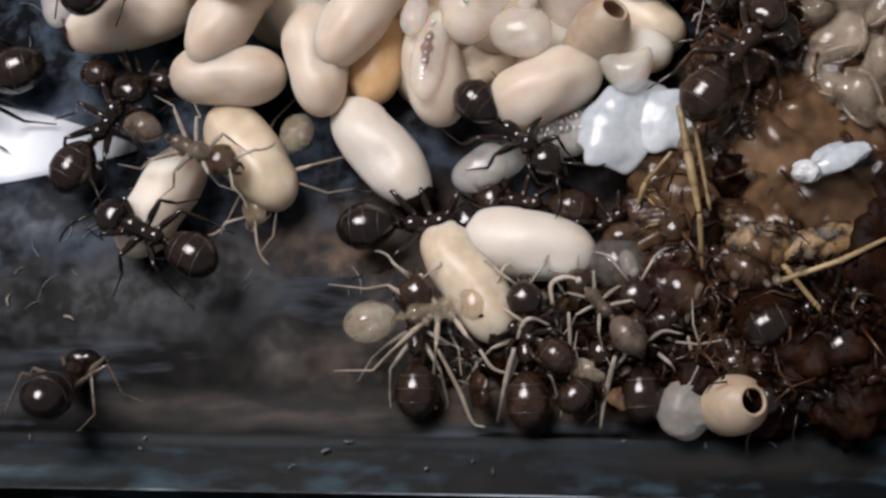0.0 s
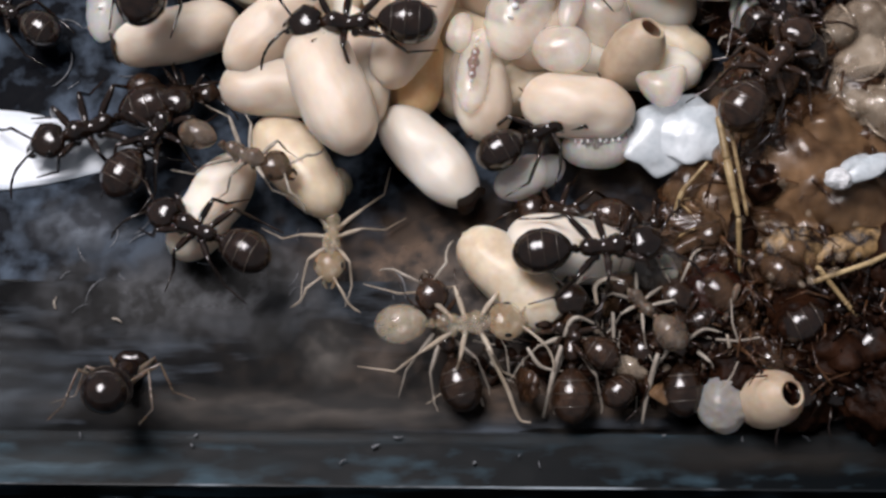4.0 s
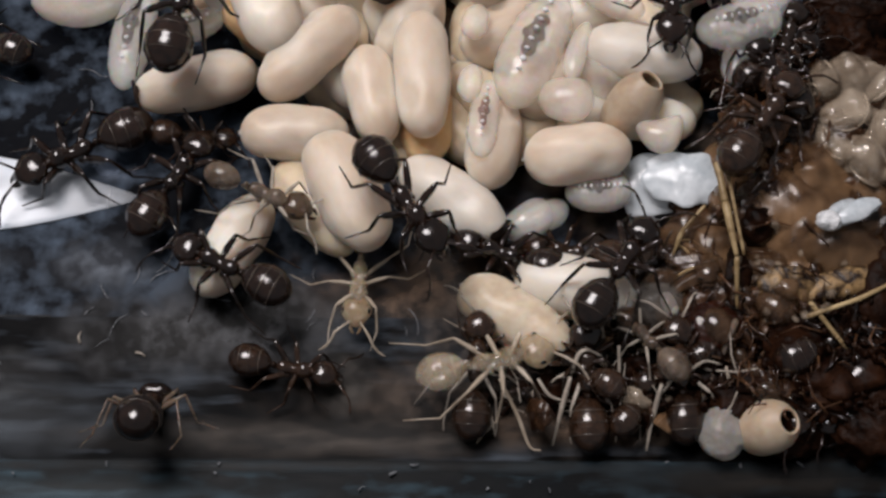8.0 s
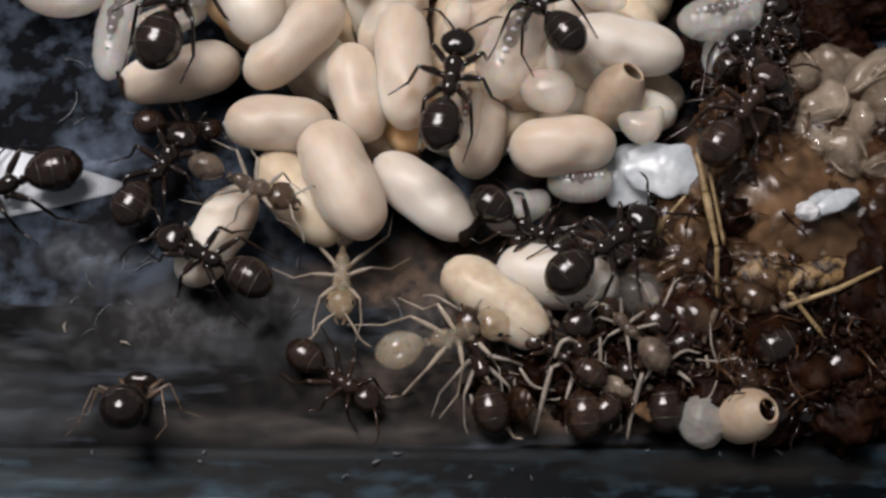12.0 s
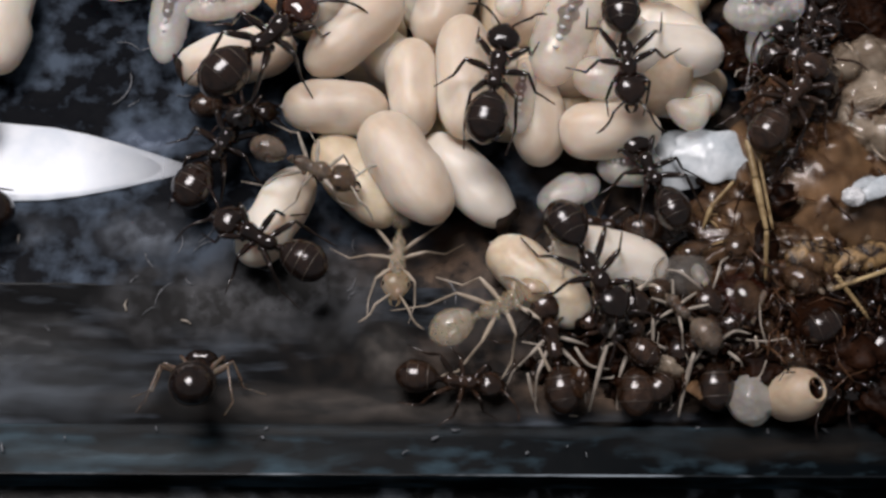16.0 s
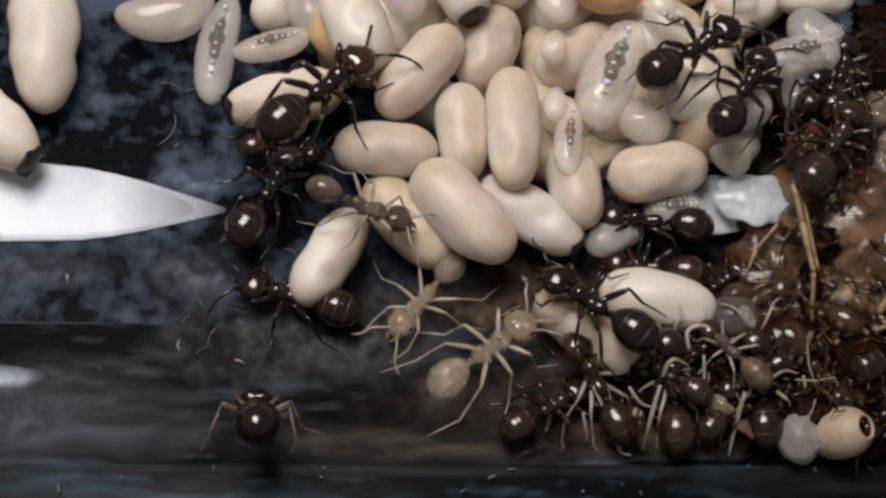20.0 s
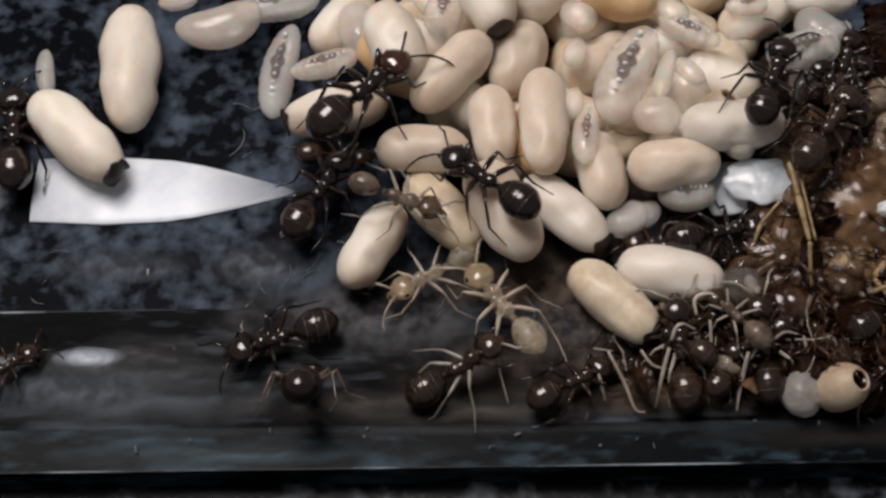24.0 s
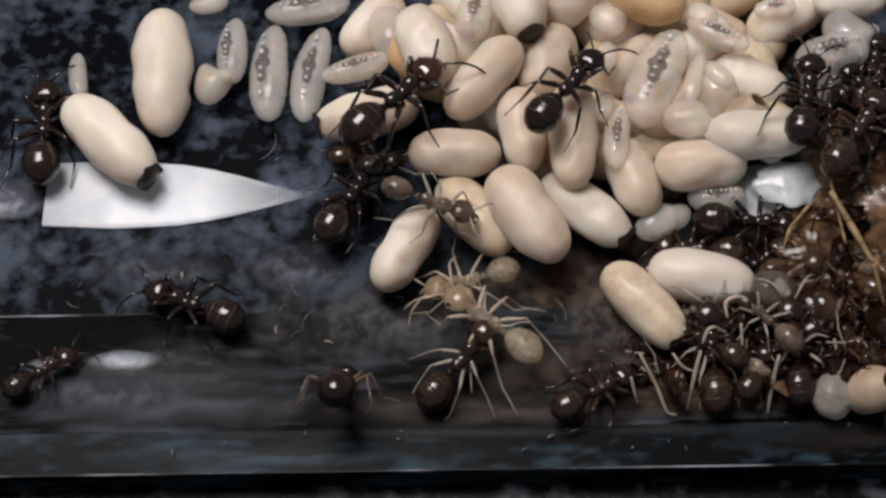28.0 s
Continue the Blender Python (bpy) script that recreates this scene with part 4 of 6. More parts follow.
clump(12.55, 9.25, 0.9, 2.25, 1.91, 1.53, DEBRIS_DARK, "dark brown lump in the debris heap", seed=9)
clump(16.96, -0.52, 1, 2.13, 3.19, 1.7, DEBRIS_DARK, "dark brown lump in the debris heap", seed=10)
clump(17.21, 4.74, 1, 2.42, 2.63, 1.93, DEBRIS, "glossy brown lump of nest debris", seed=11)
clump(15.2, 10.15, 0.8, 1.81, 1.36, 1.09, DEBRIS_DARK, "dark brown lump in the debris heap", seed=12)
clump(16.86, 12.33, 0.8, 2.3, 1.38, 1.1, DEBRIS_DARK, "dark brown lump in the debris heap", seed=13)
clump(7.53, -1.34, 0.5, 1.16, 0.63, 0.51, DEBRIS_DARK, "dark brown lump in the debris heap", seed=14)
clump(5.28, -3.57, 0.4, 1.45, 0.62, 0.5, DEBRIS_DARK, "dark brown lump in the debris heap", seed=15)
clump(9.3, 3.76, 1.2, 0.65, 0.65, 0.52, DEBRIS, "glossy brown lump of nest debris", seed=16)
clump(11.35, 5.64, 3, 1.01, 0.96, 0.77, DEBRIS, "glossy brown lump of nest debris", seed=17)
sheet(13.73, 1.73, 2.6, 12, 14, -8, 5.25, 3.15, 0.9, MEMBRANE, "translucent amber skin curled over the debris", seed=18, crinkle=0.5)
sheet(13.31, 0.75, 2.2, 5, -10, 5, 3.78, 1.89, 0.5, MEMBRANE, "translucent amber skin curled over the debris", seed=19, crinkle=0.5)
sheet(10.44, 1.31, 1.9, -20, 10, 8, 2.53, 2.32, 0.5, MEMBRANE, "translucent amber skin curled over the debris", seed=20)
sheet(13.5, -1.36, 0.34, 117, 28, -27, 1.7, 1.54, 0.29, DEBRIS_DARK, "blackish curled scrap in the debris", seed=21, crinkle=0.4, name="scrap")
sheet(10.61, -0.28, 1.55, 33, 26, -8, 2.1, 1.01, 0.4, DEBRIS_DARK, "blackish curled scrap in the debris", seed=22, crinkle=0.4, name="scrap")
sheet(9.39, -0.82, 1.38, 38, -20, 34, 0.94, 1.45, 0.45, DEBRIS_DARK, "blackish curled scrap in the debris", seed=23, crinkle=0.4, name="scrap")
sheet(10.59, -3.64, 1.53, 174, -21, 33, 1.89, 0.78, 0.25, DEBRIS_DARK, "blackish curled scrap in the debris", seed=24, crinkle=0.4, name="scrap")
sheet(9.12, 0.77, 1.57, 106, 7, 15, 1.47, 1.41, 0.13, MEMBRANE, "curled amber skin scrap in the debris", seed=25, crinkle=0.4, name="scrap")
sheet(11.61, 1.77, 1.46, 46, 31, 31, 1.71, 0.81, 0.24, DEBRIS, "brown curled scrap in the debris", seed=26, crinkle=0.4, name="scrap")
sheet(11.67, -0.39, 1.71, 8, -22, 32, 1.85, 0.64, 0.18, DEBRIS_DARK, "blackish curled scrap in the debris", seed=27, crinkle=0.4, name="scrap")
sheet(14.1, -3.07, 0.78, 140, -27, 17, 1.5, 1.12, 0.42, DEBRIS_DARK, "blackish curled scrap in the debris", seed=28, crinkle=0.4, name="scrap")
sheet(15.52, 4.14, 1.49, 27, -16, 14, 1.81, 1, 0.14, MEMBRANE, "curled amber skin scrap in the debris", seed=29, crinkle=0.4, name="scrap")
sheet(13.77, 1.51, 2.08, 87, 15, -29, 2.09, 0.93, 0.34, MEMBRANE, "curled amber skin scrap in the debris", seed=30, crinkle=0.4, name="scrap")
sheet(15.92, 4.1, 1.68, 26, 34, 10, 1.38, 1.28, 0.42, DEBRIS_DARK, "blackish curled scrap in the debris", seed=31, crinkle=0.4, name="scrap")
sheet(11.22, 2.07, 2.53, 19, -5, -25, 1.94, 1.38, 0.44, DEBRIS_DARK, "blackish curled scrap in the debris", seed=32, crinkle=0.4, name="scrap")
sheet(10.79, 0.1, 2.39, 88, 16, -1, 2.46, 1.05, 0.22, DEBRIS_DARK, "blackish curled scrap in the debris", seed=33, crinkle=0.4, name="scrap")
sheet(11.82, 2.69, 2.35, 169, 26, -22, 1.8, 0.81, 0.3, DEBRIS_DARK, "blackish curled scrap in the debris", seed=34, crinkle=0.4, name="scrap")
sheet(12.46, -0.35, 1.71, 125, 11, 18, 2.18, 1.36, 0.25, DEBRIS_DARK, "blackish curled scrap in the debris", seed=35, crinkle=0.4, name="scrap")
sheet(14.09, 1.97, 1.57, 172, -11, -22, 2.53, 1.33, 0.44, DEBRIS_DARK, "blackish curled scrap in the debris", seed=36, crinkle=0.4, name="scrap")
sheet(12.13, -2.02, 1.24, 117, 21, -11, 1.66, 1.39, 0.36, DEBRIS, "brown curled scrap in the debris", seed=37, crinkle=0.4, name="scrap")
sheet(13.8, -2.57, 1.59, 81, -10, -12, 1.2, 1.43, 0.16, DEBRIS, "brown curled scrap in the debris", seed=38, crinkle=0.4, name="scrap")
sheet(15.82, 2.23, 2.51, 130, 16, -23, 1.71, 1.29, 0.41, DEBRIS, "brown curled scrap in the debris", seed=39, crinkle=0.4, name="scrap")
sheet(12.85, -1.29, 1.62, 49, 35, -21, 1.81, 1.44, 0.33, DEBRIS_DARK, "blackish curled scrap in the debris", seed=40, crinkle=0.4, name="scrap")
sheet(13.45, 2.56, 2.08, 41, -31, -26, 1.02, 1.09, 0.23, MEMBRANE, "curled amber skin scrap in the debris", seed=41, crinkle=0.4, name="scrap")
sheet(10.37, 2.54, 1.78, 13, -21, 15, 1.52, 1.27, 0.25, MEMBRANE, "curled amber skin scrap in the debris", seed=42, crinkle=0.4, name="scrap")
sheet(11.04, -3.56, 1.51, 174, 3, -14, 1.99, 1.12, 0.22, DEBRIS_DARK, "blackish curled scrap in the debris", seed=43, crinkle=0.4, name="scrap")
sheet(12.12, -3.58, 1.64, 146, 10, -9, 2.19, 1, 0.16, DEBRIS, "brown curled scrap in the debris", seed=44, crinkle=0.4, name="scrap")
sheet(12.75, -0.85, 2.56, 161, -35, -27, 1.87, 0.95, 0.33, MEMBRANE, "curled amber skin scrap in the debris", seed=45, crinkle=0.4, name="scrap")
sheet(13.54, 3.07, 1.73, 52, 33, -8, 1.66, 0.86, 0.48, DEBRIS_DARK, "blackish curled scrap in the debris", seed=46, crinkle=0.4, name="scrap")
sheet(12.89, 3.84, 2.6, 30, 0, 12, 3.19, 2.55, 0.6, DEBRIS, "translucent amber skin curled over the debris", seed=47, crinkle=0.5)
sheet(9.48, 2.28, 1.8, 60, 20, 0, 1.91, 1.91, 0.6, MEMBRANE, "translucent amber skin curled over the debris", seed=48)
sheet(12.39, -0.51, 2.7, -10, 20, 0, 2.07, 1.45, 0.25, HUSK, "ochre pitted husk with a ragged rim", seed=49, crinkle=0.14, name="husk", thick=0.04)
sheet(14.45, -0.33, 2.6, 18, 16, 0, 3.74, 1.25, 0.3, HUSK, "ochre pitted husk with a ragged rim", seed=50, crinkle=0.12, name="husk", thick=0.04)
sheet(15.23, 7.9, 3, 20, 10, -10, 2.29, 1.67, 0.5, PALE_SKIN, "pale tan crinkled membrane in the debris heap", seed=51, crinkle=0.5)
sheet(15.72, 5.99, 2.8, -25, 10, -10, 2.48, 1.44, 0.5, PALE_SKIN, "pale tan crinkled membrane in the debris heap", seed=53, crinkle=0.5)
sheet(14.81, 6.75, 2.5, 10, 10, -10, 1.46, 1.25, 0.5, PALE_SKIN, "pale tan crinkled membrane in the debris heap", seed=55, crinkle=0.5)
sheet(15.35, 4.87, 2.9, -30, 12, -12, 2.4, 1.84, 0.55, PALE_SKIN, "pale tan crinkled membrane in the debris heap", seed=59, crinkle=0.5)
sheet(14.04, 4.92, 2.4, 40, 12, -12, 1.58, 1.68, 0.55, PALE_SKIN, "pale tan crinkled membrane in the debris heap", seed=61, crinkle=0.5)
sheet(15.37, 8.05, 2.6, 25, 12, -12, 2.46, 1.7, 0.55, PALE_SKIN, "pale tan crinkled membrane in the debris heap", seed=63, crinkle=0.5)
sheet(14.5, 2.48, 3, 32, 6, 0, 1.45, 0.62, 0.3, PAPER, "blue-white wisp of silk on the debris", seed=66, name="silk_shred", crinkle=0.25, thick=0.03, category="silk")
sheet(10.79, -3.37, 0.83, 4, 36, -15, 1.52, 0.71, 0.48, DEBRIS, "brown curled scrap among the ants", seed=67, crinkle=0.4, name="scrap")
sheet(4.44, -1.53, 0.72, 71, -2, 5, 1.07, 0.55, 0.24, DEBRIS_DARK, "blackish curled scrap among the ants", seed=68, crinkle=0.4, name="scrap")
sheet(7.09, -1.86, 1.49, 53, 9, -2, 1.08, 0.61, 0.38, DEBRIS_DARK, "blackish curled scrap among the ants", seed=69, crinkle=0.4, name="scrap")
sheet(8.15, -3.89, 0.85, 127, 9, 19, 0.84, 0.59, 0.16, PALE_SKIN, "pale cast skin scrap among the ants", seed=70, crinkle=0.4, name="scrap")
sheet(6, -3.77, 1.01, 165, 31, 4, 0.86, 0.67, 0.16, MEMBRANE, "curled amber skin scrap among the ants", seed=71, crinkle=0.4, name="scrap")
sheet(9.64, -2.92, 1.03, 123, 18, 32, 1.63, 1.04, 0.31, DEBRIS_DARK, "blackish curled scrap among the ants", seed=72, crinkle=0.4, name="scrap")
sheet(9.55, -2.45, 0.86, 141, 33, -29, 1.49, 0.79, 0.32, PALE_SKIN, "pale cast skin scrap among the ants", seed=73, crinkle=0.4, name="scrap")
sheet(7.7, -3.19, 1.09, 9, 19, -19, 1.33, 0.78, 0.18, DEBRIS, "brown curled scrap among the ants", seed=74, crinkle=0.4, name="scrap")
sheet(3.5, -4.79, 1.5, 126, -36, 27, 1.47, 1.1, 0.23, DEBRIS, "brown curled scrap among the ants", seed=75, crinkle=0.4, name="scrap")
sheet(8.4, -4.59, 0.99, 33, -25, 24, 1.74, 0.95, 0.17, MEMBRANE, "curled amber skin scrap among the ants", seed=76, crinkle=0.4, name="scrap")
sheet(4.86, -3.42, 1.11, 21, -8, 10, 1.51, 0.69, 0.15, DEBRIS_DARK, "blackish curled scrap among the ants", seed=77, crinkle=0.4, name="scrap")
sheet(3.88, -3.76, 0.94, 10, 16, -28, 1.27, 1.09, 0.37, DEBRIS_DARK, "blackish curled scrap among the ants", seed=78, crinkle=0.4, name="scrap")
sheet(7.28, -4.41, 0.83, 135, 1, -29, 1.07, 0.85, 0.23, MEMBRANE, "curled amber skin scrap among the ants", seed=79, crinkle=0.4, name="scrap")
sheet(6.18, -3.9, 0.91, 103, -37, 29, 0.95, 0.53, 0.33, MEMBRANE, "curled amber skin scrap among the ants", seed=80, crinkle=0.4, name="scrap")
sheet(6.86, -2.95, 1.32, 5, 18, -36, 1.27, 0.72, 0.2, DEBRIS_DARK, "blackish curled scrap among the ants", seed=81, crinkle=0.4, name="scrap")
sheet(10.93, -3.88, 1.42, 88, -23, 16, 1.52, 0.57, 0.28, MEMBRANE, "curled amber skin scrap among the ants", seed=82, crinkle=0.4, name="scrap")
sheet(10.11, -2.56, 1.25, 64, -16, 11, 1.57, 0.75, 0.49, DEBRIS, "brown curled scrap among the ants", seed=83, crinkle=0.4, name="scrap")
sheet(6.31, -1.54, 0.69, 6, -24, -37, 1.54, 0.77, 0.46, MEMBRANE, "curled amber skin scrap among the ants", seed=84, crinkle=0.4, name="scrap")
sheet(6.97, -4.16, 1.44, 166, -14, -3, 1.21, 0.69, 0.22, PALE_SKIN, "pale cast skin scrap among the ants", seed=85, crinkle=0.4, name="scrap")
sheet(8.67, -1.8, 1.1, 20, 25, 20, 1.65, 0.82, 0.39, DEBRIS_DARK, "blackish curled scrap among the ants", seed=86, crinkle=0.4, name="scrap")
sheet(11.37, 0.12, 2, 25, 14, -10, 3.56, 2.51, 0.7, MEMBRANE, "translucent amber skin curled over the debris", seed=87, crinkle=0.5)
sheet(9.79, 0.88, 1.8, 80, 14, -10, 2.53, 2.74, 0.7, MEMBRANE, "translucent amber skin curled over the debris", seed=88, crinkle=0.5)
sheet(15.36, 3.99, 2.4, -20, 14, -10, 3.43, 2.78, 0.7, MEMBRANE, "translucent amber skin curled over the debris", seed=89, crinkle=0.5)
sheet(9.12, 4.11, 2.2, -8, 6, 0, 3.26, 2.07, 0.3, PAPER, "torn blue-white silk shred beside the brood pile", seed=90, name="silk_shred", crinkle=0.14, thick=0.03, category="silk")
big_shred = sheet(8.15, 4.05, 2.3, 60, 8, 0, 3.6, 2.5, 0.3, PAPER, "large torn white silk shred beside the brood pile", name="silk_shred", seed=77, crinkle=0.16, thick=0.03, category="silk")
# white lump added in place of a bright glint on the debris
clump(13.75, 1.55, 3.75, 0.42, 0.34, 0.3, GLINT, "white blob put in as a glint on the wet debris", seed=91, name="silk_blob", rough=0.25, category="silk")
sheet(14.9, 2.1, 3.6, 28, 4, 6, 2.1, 0.7, 0.15, PAPER, "blue-white streak of silk beside a white blob", seed=95, name="silk_shred", crinkle=0.2, thick=0.03, category="silk")
leaning_stalk = stalk([(9.91, 3.62, 4.2), (10.16, 2.2, 3.9), (10.52, 0.34, 3.4), (10.61, -1.11, 2.2)], (0.12, 0.14, 0.09, 0.05), "flat yellow dry straw leaning on the debris", joints=False)
stalk([(10.29, 3.59, 3.9), (10.85, 0.58, 3)], (0.07, 0.06), "thin yellow dry stalk leaning on the debris")
stalk([(9.66, 2.72, 2.6), (8.82, 1.84, 2.2), (8.52, 1.1, 1.8)], (0.06, 0.09, 0.04), "short yellow dry straw in the debris", joints=False)
stalk([(13.04, -1.11, 2.8), (14.03, -2.19, 2.2), (15.46, -3.33, 1.2)], (0.09, 0.08, 0.06), "jointed yellow dry stalk leaning on the debris")
stalk([(12.93, -1.59, 2.6), (14.8, -0.98, 2.8), (16.42, -0.16, 2.8)], (0.09, 0.09, 0.06), "jointed yellow dry stalk leaning on the debris")
stalk([(10.57, -1.51, 2.2), (9.89, -3.11, 1.4), (8.93, -4.84, 0.4)], (0.12, 0.10, 0.07), "grey dry stalk standing at the rail", CALLOW_GREY)
stalk([(11.94, 10.42, 2.5), (10.82, 8.49, 2.8), (10.42, 6.68, 2.6)], (0.06, 0.05, 0.04), "thin dark stalk at the edge of the brood", ANT_BROWN)
stalk([(13.58, -1.93, 1.6), (14.44, -2.79, 1), (15.68, -3.69, 0.5)], (0.08, 0.07, 0.05), "jointed yellow dry stalk leaning on the debris", DEBRIS)
# slack pupal skins heaped at the far end, amber ones over the soil
skin_rnd = random.Random(8)
for k, (x, y, z) in enumerate(((14.3, 7.6, 2.7), (16.8, 7.7, 3.1), (15.0, 6.3, 3.0), (16.2, 5.6, 3.1), (17.3, 6.4, 3.0), (15.6, 4.4, 2.9), (16.9, 4.0, 2.8), (14.4, 5.2, 2.5))):
    cast_skin(x, y, z, skin_rnd.uniform(0, 360), skin_rnd.uniform(-25, 25), skin_rnd.uniform(1.7, 2.7), skin_rnd.uniform(1.1, 1.7), PALE_SKIN, SKIN_FOLD, "slack translucent tan pupal skin in the debris heap", k + 1)
for k, (x, y, z) in enumerate(((9.3, 1.4, 1.5), (8.4, -0.9, 1.3), (9.2, 0.3, 1.6), (10.4, 2.9, 2.2))):
    cast_skin(x, y, z, skin_rnd.uniform(0, 360), skin_rnd.uniform(-25, 25), skin_rnd.uniform(1.2, 1.9), skin_rnd.uniform(0.8, 1.3), MEMBRANE, STRAW if k % 2 == 0 else MEMBRANE, "slack translucent amber pupal skin over the debris", k + 31)
# wide soft films of amber skin draped over the soil
sheet(12.7, 2.6, 3.0, 8, 10, -6, 5.2, 3.6, 1.1, MEMBRANE, "wide translucent brown skin draped over the debris", seed=101, crinkle=0.32)
sheet(14.6, 1.0, 2.9, -14, 14, 4, 4.4, 2.6, 0.9, MEMBRANE, "wide translucent brown skin draped over the debris", seed=102, crinkle=0.3)
sheet(11.3, 4.6, 2.9, 40, 12, -8, 3.0, 2.6, 0.9, MEMBRANE, "wide translucent brown skin draped over the debris", seed=103, crinkle=0.3)
sheet(13.9, 4.3, 3.1, 70, 8, 6, 3.4, 2.8, 1.0, MEMBRANE, "wide translucent brown skin draped over the debris", seed=104, crinkle=0.35)
# a glossy dark red lump beside the straws
clump(9.85, -1.5, 1.35, 1.15, 0.95, 0.75, RED_LUMP, "smooth glossy dark red lump in the debris", seed=97, name="resin_lump", rough=0.12)
clump(7.95, -0.55, 1.35, 0.98, 0.85, 0.75, GLOBE, "round glassy grey pupal skin beside a white cocoon", seed=98, name="pupal_skin", rough=0.05, category="skin")
# pale legs raised and bent over the crowd at the rail
for points, radius, mat in (
        (((4.75, -3.5, 1.7), (4.45, -4.5, 1.2), (4.15, -5.6, 0.5)), 0.14, PALE_LEG),
        (((7.91, -3.75, 1.7), (7.58, -4.9, 1.0), (7.42, -5.76, 0.4)), 0.14, PALE_LEG),
        (((10.16, -3.12, 1.8), (10.28, -3.65, 1.5), (10.29, -4.26, 1.2)), 0.10, CALLOW_LEG),
        (((4.85, -3.2, 1.7), (5.05, -2.78, 2.0), (5.35, -2.66, 2.1), (5.85, -2.78, 1.8)), 0.13, PALE_LEG),
        (((5.93, -2.1, 1.8), (5.89, -1.5, 2.0), (6.37, -1.29, 2.1), (6.9, -1.51, 2.1), (6.99, -1.95, 1.8)), 0.12, CALLOW_LEG),
        (((8.9, -3.25, 1.6), (9.42, -2.99, 1.9), (10.02, -3.07, 1.8)), 0.10, PALE_LEG),
        (((6.45, -2.39, 1.9), (6.48, -3.11, 1.5), (6.46, -3.6, 1.1)), 0.10, PALE_LEG),
        (((8.3, -1.58, 1.8), (8.75, -2.38, 1.6), (8.93, -3.44, 1.2)), 0.12, CALLOW_LEG),
        (((3.62, -3.5, 1.5), (4.1, -4.1, 1.3), (4.88, -4.2, 1.1)), 0.10, PALE_LEG),
        (((1.9, -4.4, 1.2), (2.05, -4.9, 0.8), (2.17, -5.2, 0.4)), 0.10, PALE_LEG),
        (((2.29, -3.5, 1.5), (2.95, -4.7, 0.9), (3.35, -5.6, 0.4), (3.75, -5.75, 0.38)), 0.11, CALLOW_LEG)):
    bent_leg(points, radius, "long pale translucent ant limb bent upright at the rail", mat)
# emptied cocoons
opened_shell(11.51, -5.17, 1.25, -8, 56, 2.5, 1.9, "cream emptied cocoon with a round hole at the rail")
clump(10.03, -5.22, 0.8, 0.88, 0.92, 0.8, WAX, "pale waxy cast skin beside an emptied cocoon", seed=92, name="shed_skin", rough=0.09)
opened_shell(7.2, 6.78, 2.6, 35, 54, 3.0, 1.9, "cream emptied cocoon with a round hole in the brood")
# litter
crumbs("debris_crumbs", ((11.89, 1.19, 3.2, 2.77, 1.2), (13.28, -3.16, 3.45, 1.88, 0.7), (13.58, 7, 2.87, 2.65, 1.3), (15.33, 1.57, 2.56, 3.2, 1.5)), DEBRIS, "brown crumbs heaped over the debris", 150, 11, (0.05, 0.36), 1.2)
crumbs("dark_crumbs", ((7, -3.88, 5.84, 1.15, 0.1), (12.28, -2.31, 3.36, 2.52, 0.8), (12.75, 9.19, 2.92, 2.92, 1)), DEBRIS_DARK, "dark crumbs between the ants", 260, 12, (0.04, 0.32), 0.9)
crumbs("pale_crumbs", ((7.55, -1.29, 4.43, 1.9, 0.4), (12.68, 0.19, 2.41, 1.89, 1.9)), PALE_SKIN, "pale translucent crumbs between the ants", 70, 13, (0.08, 0.22), 0.9)
litter("nest_litter", ((6.61, -3.24, 5.44, 1.57, 0.15), (12.67, 8.42, 2.46, 2.9, 1)), PALE_LEG, "pale leg bits and crumbs strewn among the ants", 60, 4, lift=0.7)
litter("leg_bits", ((6.54, -3.55, 5.41, 1.25, 0.4), (10.04, -3.27, 2.08, 1.45, 0.9)), PALE_LEG, "long pale bent legs sticking up among the ants", 14, 14, (1.0, 1.9), lift=1.5)
crumbs("soil_grains", ((13.4, -3.2, 3.2, 1.9, 0.9), (15.2, -1.2, 2.2, 2.0, 1.5), (11.2, -2.4, 1.6, 1.6, 0.7), (8.0, -3.6, 3.0, 0.9, 0.3)), DEBRIS_DARK, "black soil grains heaped among the debris", 700, 31, (0.05, 0.2), 1.1)
litter("root_fibres", ((13.2, -2.9, 3.4, 2.2, 1.6), (11.6, 0.6, 2.4, 2.4, 1.9), (12.8, 6.4, 1.8, 2.6, 2.4)), DEBRIS, "brown fibres matted over the debris heap", 110, 32, (0.4, 1.5), 1.0)
litter("dark_litter", ((7.04, -3.21, 5.86, 1.57, 0.1), (12.1, -1.49, 3.36, 2.73, 1), (12.66, 8.82, 2.68, 3.13, 1.2)), ANT_BROWN, "dark leg bits and crumbs strewn in the debris", 420, 5, (0.3, 1.1), 1.1)
litter("floor_scraps", ((-10.65, 2.12, 2.3, 1.67, 0.03), (-12.57, -1.96, 3.05, 2.03, 0.12), (-18.84, 2.32, 6.12, 1.47, 0.03)), PALE_LEG, "fine pale scraps on the wet nest floor", 4, 6, (0.15, 0.5), 0.02)
# thin grey arcs drawn in place of curved glints on the wet floor
curl_rnd = random.Random(17)
